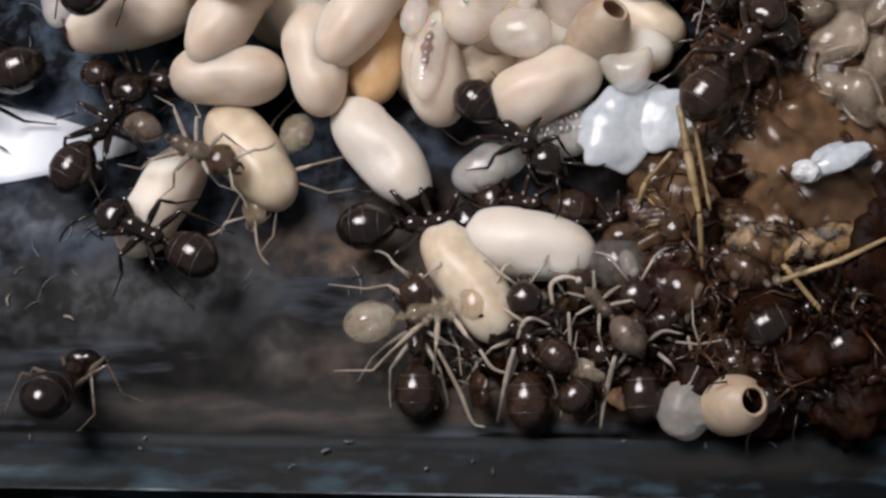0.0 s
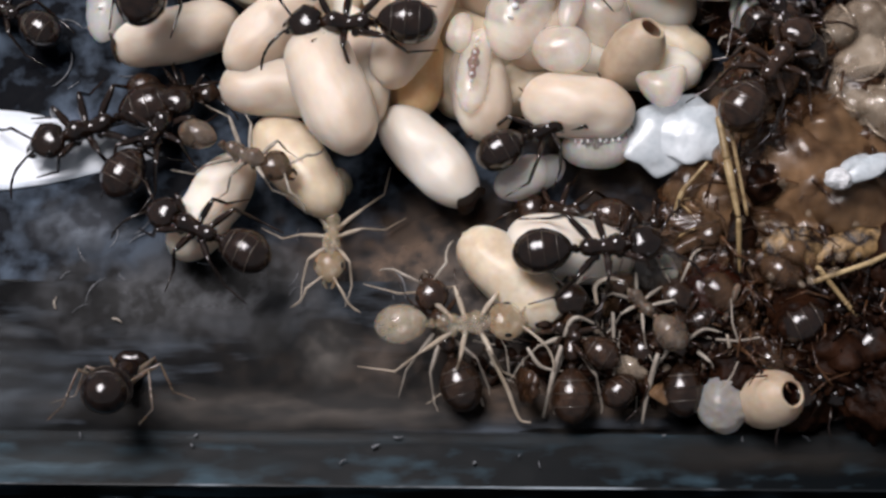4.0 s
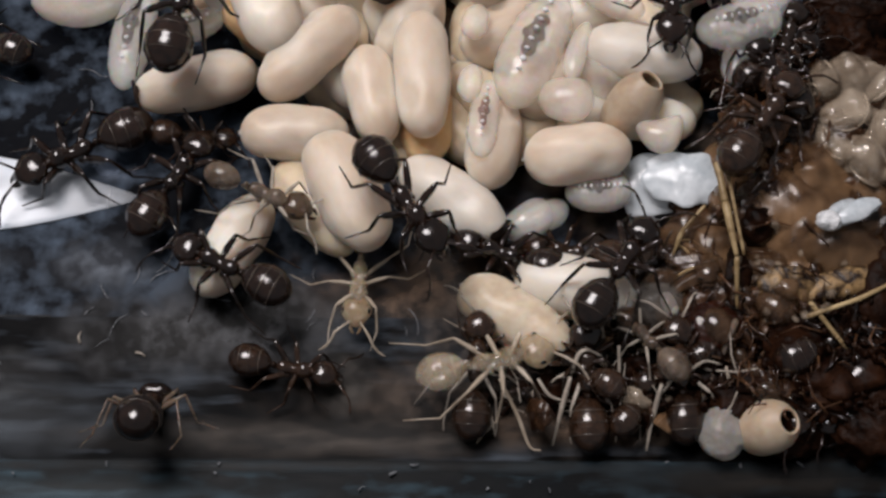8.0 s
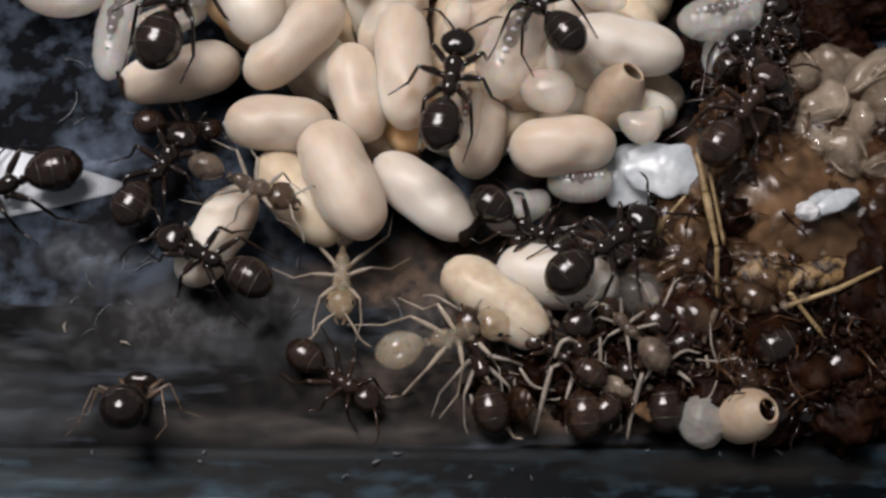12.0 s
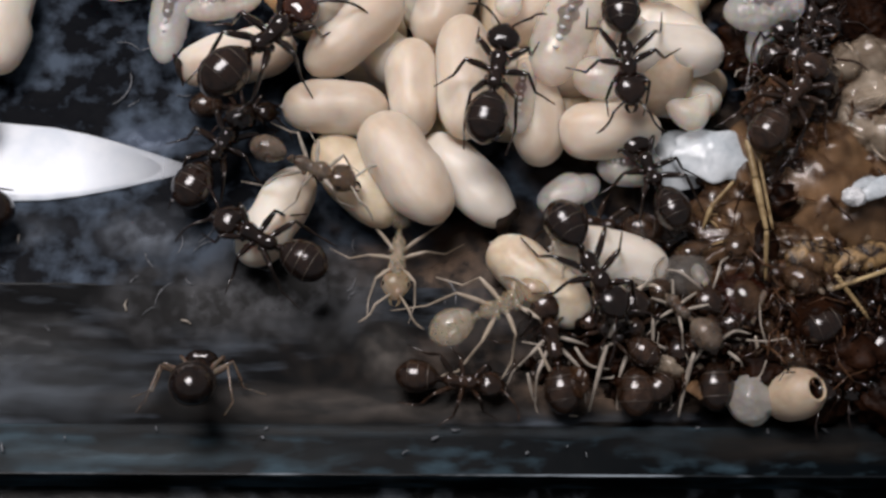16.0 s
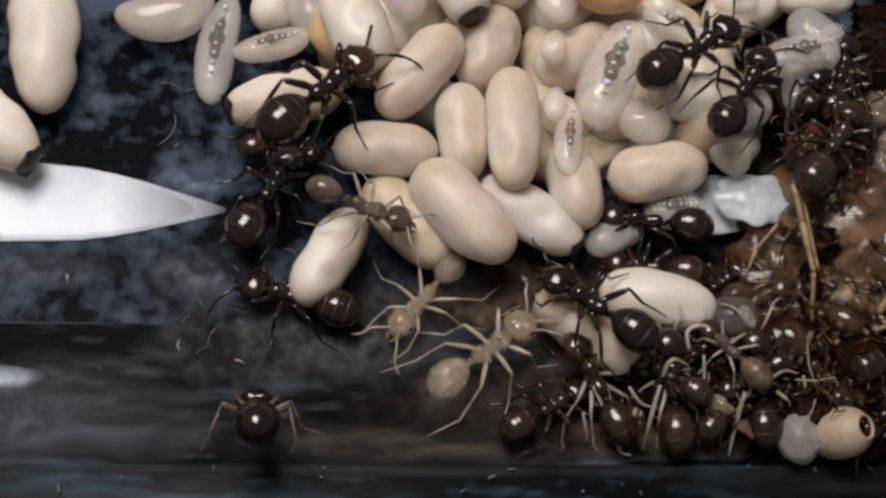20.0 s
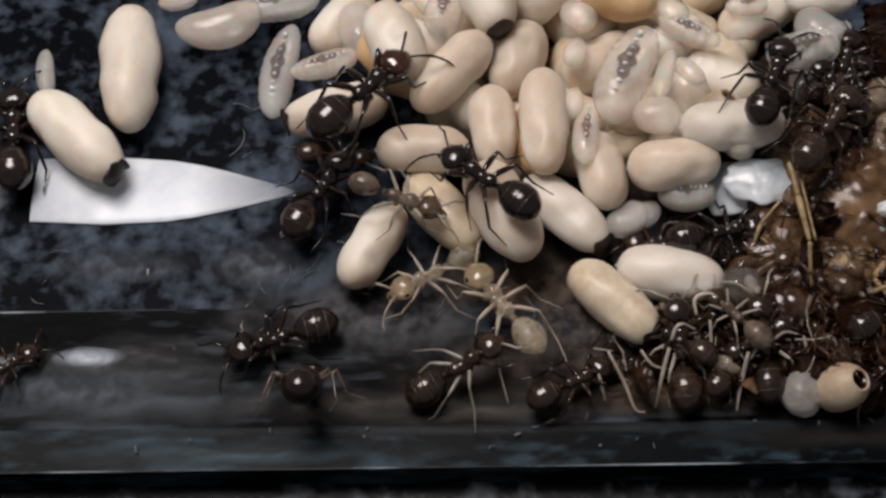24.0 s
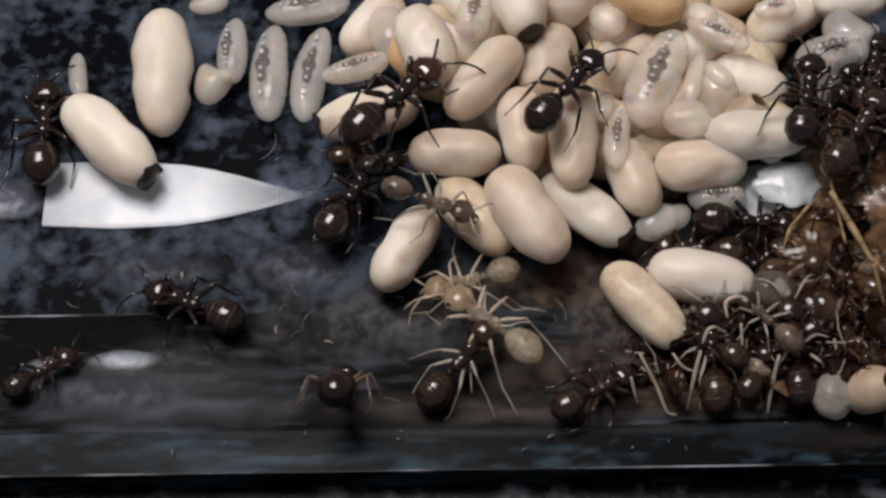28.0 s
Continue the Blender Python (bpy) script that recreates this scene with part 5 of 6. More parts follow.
for cx, cy, rx, ry, z, count in ((-9.2, 1.6, 2.4, 2.0, 0.05, 12), (-12.6, -1.2, 3.4, 1.6, 0.06, 4), (-13.0, 7.6, 3.2, 3.0, 0.03, 5), (-19.0, 1.4, 3.5, 1.6, 0.03, 3), (-3.6, -0.4, 3.0, 1.6, 0.06, 5)):
    for _ in range(count):
        a, q, r = curl_rnd.uniform(0, 6.28), math.sqrt(curl_rnd.random()), curl_rnd.uniform(0.3, 1.1)
        span, sides = curl_rnd.uniform(0.4, 1.6), curl_rnd.choice((0.014, 0.018, 0.024))
        pts = [(r * math.cos(a + span * k / 7), r * math.sin(a + span * k / 7), 0.05 * math.sin(k * 0.45)) for k in range(8)]
        hair = new("hair", mesh_from("hair", tube(pts, [sides * 0.4] + [sides] * 6 + [sides * 0.4], 5), CURL))
        hair.matrix_world = pose((cx + rx * q * math.cos(a * 3)) * MM, (cy + ry * q * math.sin(a * 3)) * MM, z * MM)
        tagged(hair, "fine grey curl put in as a glint on the wet nest floor", "hair", "curled hairs on the floor")
# pale slivers stand in for small glints on the rail
litter("rail_marks", ((0.65, -6.37, 15.74, 0.39, 0.2), (-8.86, -6.93, 18.14, 0.57, 0.2)), CURL, "fine pale bits put in as glints on the glass rail", 16, 7, (0.1, 0.35), 0.01)
# ants
ant_1 = ant("red", pose(-9.27 * MM, 10.21 * MM, 3.84 * MM, 0, 0, 82.2), 1.22, 1, "standing on the brood pile")
ant_2 = ant("black", pose(-9.47 * MM, 4.33 * MM, 0.95 * MM, 0, 0, 60.8), 1.05, 2, "standing on the nest floor")
ant_3 = ant("grey", pose(-6.06 * MM, 2.87 * MM, 2.53 * MM, 0, 0, -22.23), 0.92, 3, "standing on a cocoon")
for piece in ant_3.children:  # a small, slack belly
    if piece.name.startswith("gaster"):
        piece.scale = (0.82, 0.76, 0.76)
ant_4 = ant("black", pose(-7.26 * MM, 0.02 * MM, 2.07 * MM, 0, 0, 153.9), 1.01, 4, "walking over the nest floor")
ant_5 = ant("black_pale", pose(-9.92 * MM, -5.1 * MM, 0.75 * MM, 0, 56, 90), 1.12, 5, "clinging at the rail", droop=-2, nod=50)
ant_6 = ant("black", pose(-15 * MM, 5.74 * MM, 0.42 * MM, 0, 0, -158.24), 1.17, 6, "walking over the nest floor")
ant_7 = ant("black", pose(-14.91 * MM, 7.37 * MM, 0.53 * MM, 0, 0, 154.39), 0.93, 7, "walking over the nest floor")
ant_8 = ant("black", pose(-5.18 * MM, 10.61 * MM, 4.33 * MM, 0, 0, -179.09), 1.08, 8, "climbing over the cocoons")
ant_9 = ant("black", pose(1.67 * MM, 0.67 * MM, 0.94 * MM, 0, 0, 3.87), 1.06, 9, "climbing over a white cocoon")
ant_10 = ant("black", pose(4.67 * MM, 3.44 * MM, 1.81 * MM, 0, 0, -40.14), 0.95, 10, "picking its way round the brood pile")
ant_11 = ant("black", pose(7.3 * MM, 11.19 * MM, 4.18 * MM, 0, 0, -173.96), 1, 11, "climbing over the cocoons")
ant_12 = ant("brown", pose(-20.95 * MM, -5.01 * MM, 0.38 * MM, 0, 0, -176.18), 0.84, 12, "walking along the ledge")
ant_13 = ant("pale_legs", pose(1.57 * MM, -3.46 * MM, 0.8 * MM, 0, -20, 90.04), 0.98, 13, "climbing at the glass rail", droop=-4)
ant_14 = ant("pale_legs", pose(5.4 * MM, -3.06 * MM, 0.8 * MM, 0, -20, 92), 1.0, 14, "climbing at the glass rail", droop=-4)
ant_15 = ant("pale_legs", pose(8.62 * MM, -2.9 * MM, 0.8 * MM, 0, -20, 94), 0.97, 15, "climbing at the glass rail", droop=-4)
ant_16 = ant("grey", pose(7.45 * MM, -2.15 * MM, 1.44 * MM, 0, 0, 130.88), 0.74, 16, "resting among dark ants")
ant_18 = ant("brown", pose(7.49 * MM, -3.87 * MM, 0.55 * MM, 0, 0, 50.9), 0.72, 18, "crowded at the glass rail")
ant_20 = ant("brown", pose(5.01 * MM, -3.04 * MM, 1.15 * MM, 0, 0, 146.57), 0.72, 20, "crowded at the glass rail")
ant_21 = ant("brown", pose(8.31 * MM, -3.07 * MM, 0.85 * MM, 0, 0, -153.32), 0.72, 21, "crowded at the glass rail")
ant_25 = ant("amber", pose(7.8 * MM, -1.44 * MM, 0.55 * MM, 0, 0, -162.85), 0.72, 25, "half hidden in the brown debris")
ant_26 = ant("amber", pose(9.3 * MM, 0.51 * MM, 0.97 * MM, 0, 0, 13.19), 0.7, 26, "half hidden in the brown debris")
ant_27 = ant("black", pose(13.97 * MM, -3.58 * MM, 0.45 * MM, 0, 0, 114.26), 0.72, 27, "half hidden in the brown debris")
ant_28 = ant("amber", pose(10.71 * MM, -0.27 * MM, 1.47 * MM, 0, 0, 148.23), 0.85, 28, "half hidden in the brown debris")
ant_29 = ant("amber", pose(10.91 * MM, -2.89 * MM, 0.94 * MM, 0, 0, -53.59), 0.9, 29, "half hidden in the brown debris")
ant_30 = ant("black", pose(14.14 * MM, -2.13 * MM, 1.31 * MM, 0, 0, 24.5), 0.95, 30, "half hidden in the brown debris")
ant_31 = ant("black", pose(13.57 * MM, -4.26 * MM, 0.74 * MM, 0, 0, -144.06), 0.9, 31, "half hidden in the brown debris")
ant_32 = ant("black", pose(15.76 * MM, 0.42 * MM, 1.35 * MM, 0, 0, 56.28), 0.72, 32, "half hidden in the brown debris")
ant_33 = ant("black", pose(14.6 * MM, -4.39 * MM, 0.45 * MM, 0, 0, -148.48), 0.72, 33, "half hidden in the brown debris")
ant_34 = ant("black", pose(12.37 * MM, 7.81 * MM, 2.88 * MM, 0, 0, 116.95), 0.84, 34, "hanging at the edge of the brood pile")
ant_35 = ant("black", pose(12.92 * MM, 8.84 * MM, 2.08 * MM, 0, 0, 33.14), 0.85, 35, "crowded at the edge of the brood pile")
ant_36 = ant("brown", pose(11.81 * MM, 5.48 * MM, 3.55 * MM, 0, 0, 55.59), 1.06, 36, "hanging at the edge of the brood pile")
ant_37 = ant("brown", pose(12.81 * MM, 9.98 * MM, 1.11 * MM, 0, 0, 147.61), 0.78, 37, "crowded at the edge of the brood pile")
ant_38 = ant("brown", pose(13.01 * MM, 9.46 * MM, 2.23 * MM, 0, 0, 70.4), 0.92, 38, "crowded at the edge of the brood pile")
ant_39 = ant("brown", pose(-8.87 * MM, 6.35 * MM, 0.45 * MM, 0, 0, -4.62), 0.72, 39, "standing on the nest floor")
ant_40 = ant("brown", pose(-22.28 * MM, -3.46 * MM, 0.3 * MM, 0, 0, 35.7), 0.72, 40, "walking on the ledge")
ant_43 = ant("brown", pose(4.9 * MM, 1.65 * MM, 0.35 * MM, 0, 0, 172), 0.86, 43, "half hidden behind a white cocoon")
ant_44 = ant("brown", pose(7.6 * MM, 0.9 * MM, 0.5 * MM, 0, 0, 35), 0.78, 44, "half hidden behind a white cocoon")
ant_41 = ant("callow", pose(-3.56 * MM, 2.67 * MM, 0.42 * MM, 0, 0, -113.95), 0.94, 41, "crawling out beside the cocoons")
ant_42 = ant("callow", pose(2.01 * MM, -2.39 * MM, 0.66 * MM, 0, 0, 11.8), 1.13, 42, "reaching over a cocoon", rise=1.1)



def motions():
    """Everything that moves by itself."""
    walk(ant_1, [(t, pose(x * MM, y * MM, z * MM, 0, 0, a)) for t, x, y, z, a in (
        (0, -9.27, 10.21, 3.84, 82.2), (8, -9.27, 10.21, 3.84, 82.2), (9, -9.36, 10.26, 3.84, 82.46), (11, -9.12, 10.08, 3.84, 80.09), (14, -8.26, 8.97, 3.84, 53.3), (15, -8.06, 8.1, 3.84, 42.49), (16, -7.63, 7.39, 3.84, 46.69), (17, -7.65, 7.08, 3.84, 46.53), (18, -7.61, 7.01, 3.84, 45.92), (19, -7.58, 6.96, 3.84, 43.24), (20, -7.56, 7.01, 3.84, 43.83), (21, -7.56, 6.94, 3.84, 43.99), (24, -7.42, 7.37, 3.84, 46.16), (26, -7.37, 7.21, 3.84, 46.14), (27, -7.44, 7.24, 3.84, 45.74), (28, -7.42, 7.24, 3.84, 45.69))])
    fidget(ant_2, 2)
    fidget(ant_3, 3)
    walk(ant_4, [(t, pose(x * MM, y * MM, z * MM, 0, 0, a)) for t, x, y, z, a in (
        (0, -7.26, 0.02, 2.07, 153.9), (8, -7.44, 0.27, 2.07, 152.71), (18, -8.04, 0.1, 2.07, 149.83), (18.5, -8.5, 0.86, 0.37, 160.16), (19, -8.6, 0.39, 0.37, 172.47), (20, -8.74, 0.17, 0.37, 163.72), (21, -9.83, -0.86, 0.37, 190.34), (21.5, -11.18, -1.89, 0.37, 192.89), (23.5, -10.47, -2.57, 0.37, 194.88), (24, -11.29, -2.56, 0.37, 197.64), (25, -11.66, -1.48, 0.37, 155.44), (26, -11.81, -1.74, 0.37, 154.26), (27, -12.62, -2.33, 0.37, 176.47), (28, -16.49, -0.58, 0.37, 155.9))])
    stride(ant_4, [(18, 18.5), (20, 21.5), (23.5, 25), (27, 28)])
    fidget(ant_5, 5)
    walk(ant_6, [(t, pose(x * MM, y * MM, z * MM, 0, 0, a)) for t, x, y, z, a in (
        (0, -15, 5.74, 0.42, -158.24), (5.5, -11.45, 4.7, 0.42, -160.62), (6, -13.14, 6.05, 0.42, -151.38), (7, -13.46, 5.77, 0.42, -158.16), (8, -13.45, 5.5, 0.42, -154.56), (9, -13.55, 5.7, 0.42, -162.88), (10, -13.2, 5.34, 0.42, -150.92), (11, -13.5, 4.83, 0.42, -152.62), (11.5, -15.38, 4.2, 0.42, -161.33), (13.5, -15.6, 2.98, 0.42, -162.19), (14, -16.01, 3.14, 0.42, -159.19), (14.5, -16.14, 3.47, 0.42, -171.18), (15, -16.18, 2.77, 0.42, -170.06), (15.5, -18.11, 2.55, 0.42, -173.9), (16, -20.12, 1.61, 0.42, -175.46), (17, -23.9, 1.94, 0.42, -176.11), (20, -22.49, 4, 0.42, -221.63), (21, -22.14, 4.66, 0.42, -247.53), (21.5, -22.29, 4.57, 0.42, -252.56), (23.5, -22.9, 7.23, 0.42, -259.08), (24, -23.23, 7.83, 0.42, -263.42), (25, -23.3, 7.56, 0.42, -260.31), (26, -23.4, 7.74, 0.42, -268.73), (27, -23.49, 8.03, 0.42, -267.71), (28, -23.43, 8.38, 0.42, -266.59))])
    stride(ant_6, [(5.5, 6), (11, 11.5), (14.5, 17), (20, 21), (21.5, 24)])
    walk(ant_7, [(t, pose(x * MM, y * MM, z * MM, 0, 0, a)) for t, x, y, z, a in (
        (0, -14.91, 7.37, 0.53, 154.39), (3, -16.44, 9.61, 0.53, 157.65), (5.5, -13.92, 9.58, 0.53, 130.03), (6, -15.24, 10.15, 0.53, 134.13), (7, -16.05, 10.3, 0.53, 135.34), (8, -17.78, 10.46, 0.53, 160.7), (9, -21.18, 10.28, 0.53, 164.46), (12, -29.5, 10.4, 0.53, 165.6), (16, -36.0, 11.5, 0.53, 165.6), (28, -36.0, 11.5, 0.53, 165.6))])
    stride(ant_7, [(5.5, 6), (7, 16)])
    walk(ant_8, [(t, pose(x * MM, y * MM, z * MM, 0, 0, a)) for t, x, y, z, a in (
        (0, -5.18, 10.61, 4.33, -179.09), (2.5, -4.71, 9.4, 4.33, -175.36), (3, -4.83, 7.88, 4.33, -171.33), (3.5, -3.27, 7.18, 4.33, -193.87), (4.5, -1.98, 6.21, 4.33, -153.48), (5.5, -0.7, 5.24, 4.33, -113.09), (6, -3.85, 5.67, 4.33, -122.61), (6.5, -4.08, 5.87, 4.33, -101.31), (7, -2.06, 2.71, 4.33, -62.05), (7.5, -2.32, 2.45, 4.33, -72.48), (8, -0.91, 1.56, 4.33, -55.48), (8.5, -1.15, 0.95, 4.33, -58.08), (9, -0.99, 1.11, 4.33, -48.43), (9.5, 0.15, 1.71, 4.33, -6.27), (10, 1.14, 3.49, 4.33, 22.36), (10.5, 0.83, 4.81, 4.33, 78.55), (11, 0.96, 5.5, 4.33, 80.1), (11.5, 1.29, 5.93, 4.33, 80.54), (13.5, 0.46, 6.32, 4.33, 74.71), (14, 0.8, 6.58, 4.33, 73.09), (15, 0.7, 5.82, 4.33, 80.32), (16, 0.7, 5.77, 4.33, 78.42), (17, 0.51, 5.47, 4.33, 82.39), (18, 1.22, 6.33, 4.33, 68.69), (18.5, 2.02, 7.22, 4.33, 53.99), (19, 4.76, 8.43, 4.33, 38.76), (20, 6.56, 8.98, 4.33, 35.25), (21, 5.05, 7.97, 4.33, 44.87), (21.5, 4.89, 7.53, 4.33, 48.71), (23.5, 7.52, 13.06, 4.33, 78.47), (24.5, 8.42, 18.89, 4.33, 76.43), (28, 8.42, 18.89, 4.33, 76.43))])
    stride(ant_8, [(2.5, 7), (7.5, 8.5), (9, 11), (18, 21), (21.5, 24.5)])
    walk(ant_9, [(t, pose(x * MM, y * MM, z * MM, 0, 0, a)) for t, x, y, z, a in (
        (0, 1.67, 0.67, 0.94, 3.87), (0.5, 2.31, 0.4, 1.14, -0.1), (1, 2.94, -0.48, 2.44, -0.31), (2, 4.8, 0.05, 2.44, 8.57), (3, 6.04, -0.6, 2.44, 5.18), (5.5, 5.49, -0.25, 2.44, 25.95), (6, 4.61, 0.45, 2.44, 46.91), (7, 5.64, 0.28, 2.44, 36.03), (8, 6.58, 0.19, 2.44, 57.84), (9, 6.45, 1.1, 2.44, 70.41), (10, 6.74, 1.66, 2.44, 69.49), (11, 6.75, 1.43, 2.44, 62.49), (13.5, 6.98, -0.35, 2.44, 4.65), (14, 7.01, -0.05, 2.44, 0.1), (15, 5.16, -1.12, 2.44, -34.37), (16, 4.16, -1.09, 2.44, -61.64), (17, 3.74, -1.51, 2.44, -50.92), (18, 3.31, -1.94, 2.44, -51.73), (18.5, 3.01, -1.77, 2.44, -93.79), (19, 2.71, -1.59, 2.44, -135.85), (19.5, 2.4, -1.25, 2.44, -176.22), (20, 2.1, -0.9, 2.44, -216.59), (21, 1.3, 0.19, 2.44, -248.92), (21.5, 0.1, 1.61, 2.44, -244.52), (23.5, -2.47, 2.95, 3.84, -230.03), (24, -2.64, 2.95, 3.84, -219.76), (25, -2.68, 3.16, 3.84, -223.83), (25.5, -2.44, 4.22, 3.94, -258.14), (26, -1.99, 7.23, 4.34, -285.31), (27, -0.79, 6.43, 4.34, -315.25), (28, -0.22, 7.34, 4.34, -307.64))])
    stride(ant_9, [(0, 3), (5.5, 6), (14, 16), (18, 23.5), (25, 27)])
    walk(ant_10, [(t, pose(x * MM, y * MM, z * MM, 0, 0, a)) for t, x, y, z, a in (
        (0, 4.67, 3.44, 1.81, -40.14), (1, 4.77, 3.43, 1.81, -38.05), (2, 4.21, 4.54, 2.21, 18.97), (3, 5.01, 4.64, 2.21, 44.17), (5.5, 2.7, 2.73, 1.41, 0.04), (6, 2.93, 2.78, 1.41, 22.88), (7, 2.58, 2.3, 0.91, 4.49), (7.5, 2.51, 1.78, 0.96, 81.39), (8, 2.44, 1.26, 1.01, 158.3), (9, 2.65, 2.27, 1.01, 190.04), (10, 3.18, 2.79, 1.01, 196.98), (10.5, 2.95, 1.84, 1.11, 244.82), (11, 2.73, 0.89, 1.21, 292.66), (11.5, 3, 0.98, 1.21, 289.39), (12.17, 4.49, 1.89, 1.48, 343.07), (12.83, 5.97, 2.79, 1.74, 396.74), (13.5, 7.46, 3.69, 2.01, 450.42), (14, 7.29, 3.86, 2.01, 451.55), (15, 7.3, 3.24, 2.01, 462.04), (16, 6.58, 3.04, 2.01, 473.54), (17, 6.4, 2.55, 1.01, 506.09), (18, 5.83, 2.5, 1.01, 511.69), (19, 5.23, 2.55, 1.01, 528.85), (20, 4.87, 3.28, 1.01, 532.33), (21, 4.99, 3.11, 1.01, 543.59), (21.83, 5.87, 2.58, 1.01, 597.24), (22.67, 6.75, 2.05, 1.01, 650.89), (23.5, 7.63, 1.52, 1.01, 704.54), (24, 7.41, 1.87, 1.01, 731.9), (25, 7.31, 2.16, 1.01, 719.01), (26, 7.3, 2.07, 1.01, 708.99), (27, 7.31, 2.08, 1.01, 704.85), (28, 7.47, 2.51, 1.01, 716.59))])
    stride(ant_10, [(1, 3), (5.5, 6), (7, 9), (10, 11), (11.5, 13.5), (16, 17), (21, 24)])
    walk(ant_11, [(t, pose(x * MM, y * MM, z * MM, 0, 0, a)) for t, x, y, z, a in (
        (0, 7.3, 11.19, 4.18, -173.96), (2.5, 7.29, 8.6, 4.18, -183.99), (3, 5.53, 7.42, 4.18, -180.38), (3.5, 5.29, 8.47, 4.18, -177.98), (5.5, 8.39, 10.44, 4.18, -134.63), (8, 8.62, 10.12, 4.18, -94.73), (9, 8.26, 11.58, 4.18, -172.64), (10, 4.67, 9.54, 4.18, -157.01), (11, 3.65, 10.14, 4.18, -175.29), (12.25, 4.39, 9.2, 4.18, -250.67), (13.5, 5.14, 8.26, 4.18, -326.05), (14, 5.24, 9.04, 4.18, -311.48), (15, 5.2, 8.33, 4.18, -307.42), (15.5, 5.36, 7.52, 4.18, -376.81), (16, 5.53, 6.72, 4.18, -446.19), (16.5, 5.57, 6.61, 4.18, -392.85), (17, 7, 4.76, 4.18, -362.27), (18, 7.45, 6.43, 4.18, -324.32), (19, 8.19, 6.55, 4.18, -313.27), (20, 8.4, 7.49, 4.18, -302.26), (21, 8.35, 7.32, 4.18, -295.31), (23.5, 9.17, 7.44, 4.18, -290.58), (24, 9.57, 7.54, 4.18, -290.51), (25, 9.43, 7.37, 4.18, -292.56), (26, 9.84, 7.03, 4.18, -306.81), (27, 9.67, 7.35, 4.18, -290.2), (28, 9.66, 6.87, 4.18, -283.25))])
    stride(ant_11, [(2.5, 5.5), (8, 10), (11, 14), (15, 18)])
    walk(ant_12, [(t, pose(x * MM, y * MM, z * MM, 0, 0, a)) for t, x, y, z, a in (
        (0, -20.95, -5.01, 0.38, -176.18), (6.5, -21.31, -4.15, 0.38, -179.84), (7, -15.88, -3.75, 0.38, -123.16), (7.5, -10.45, -3.34, 0.38, -66.48), (8, -5.02, -2.94, 0.38, -9.79), (9, -3.38, -4.18, 0.38, -31.21), (10, -2.97, -3.35, 0.38, -10.98), (11, -2.6, -3.53, 0.38, -22.99), (14, -3.04, -4.01, 0.38, -39.63), (15, -2.56, -3.63, 0.38, -16.33), (16, -0.6, -4.63, 0.38, -5.43), (17, 0.97, -4.74, 0.38, 9.18), (18, 0.93, -4.07, 0.38, 42.8), (19, 0.46, -4.08, 0.38, 41.22), (20, 0.8, -4.09, 0.38, 31.02), (21, 1.54, -4.44, 0.38, 25.94), (23.5, 0.66, -4.19, 0.38, 29.84), (24, 1, -4.54, 0.38, 28.67), (25, 0.9, -4.46, 0.38, 29.27), (26, 0.85, -4.69, 0.38, 29.08), (27, 0.71, -4.74, 0.38, 28.82), (28, 0.63, -4.8, 0.38, 29.23))])
    stride(ant_12, [(6.5, 9), (15, 18)])
    walk(ant_13, [(t, pose(x * MM, y * MM, z * MM, 0, -20, a)) for t, x, y, z, a in (
        (0, 1.57, -2.82, 0.8, 90.04), (2, 0.90, -2.70, 0.8, 100.74), (3, 0.73, -2.83, 0.8, 111.65), (8, 1.51, -2.75, 0.8, 84.41), (11, 1.80, -3.04, 0.8, 98.52), (14, 2.74, -2.90, 0.8, 110.00), (15, 2.75, -3.05, 0.8, 105.57), (18, 2.90, -3.10, 0.8, 100.10), (20, 2.30, -3.05, 0.8, 119.53), (21.5, -1.66, -4.24, 0.8, 139.86), (23.5, -3.27, -2.81, 0.8, 82.31), (24, -3.40, -3.92, 0.8, 28.33), (25, -3.73, -3.63, 0.8, 35.17), (25.5, -4.99, -3.28, 0.8, 83.52), (26, -6.30, -3.36, 0.8, 131.87), (27, -4.47, -3.34, 0.8, 53.42), (28, -4.78, -3.39, 0.8, 47.28))])
    stride(ant_13, [(20, 24), (25, 27)])
    fidget(ant_14, 14)
    walk(ant_14, [(t, pose(x * MM, -3.06 * MM, 0.8 * MM, 0, -20, a)) for t, x, a in (
        (0, 5.08, 92), (6, 5.08, 91), (11, 5.85, 94), (14, 5.6, 92), (16, 5.83, 91), (20, 5.28, 94), (28, 5.25, 93))])
    fidget(ant_15, 15)
    fidget(ant_16, 16)
    fidget(ant_18, 18)
    fidget(ant_20, 20)
    fidget(ant_21, 21)
    fidget(ant_25, 25)
    fidget(ant_26, 26)
    fidget(ant_27, 27)
    fidget(ant_28, 28)
    fidget(ant_29, 29)
    fidget(ant_30, 30)
    fidget(ant_31, 31)
    fidget(ant_32, 32)
    fidget(ant_33, 33)
    fidget(ant_34, 34)
    fidget(ant_35, 35)
    fidget(ant_36, 36)
    fidget(ant_37, 37)
    fidget(ant_38, 38)
    fidget(ant_39, 39)
    fidget(ant_40, 40)
    fidget(ant_43, 43)
    fidget(ant_44, 44)
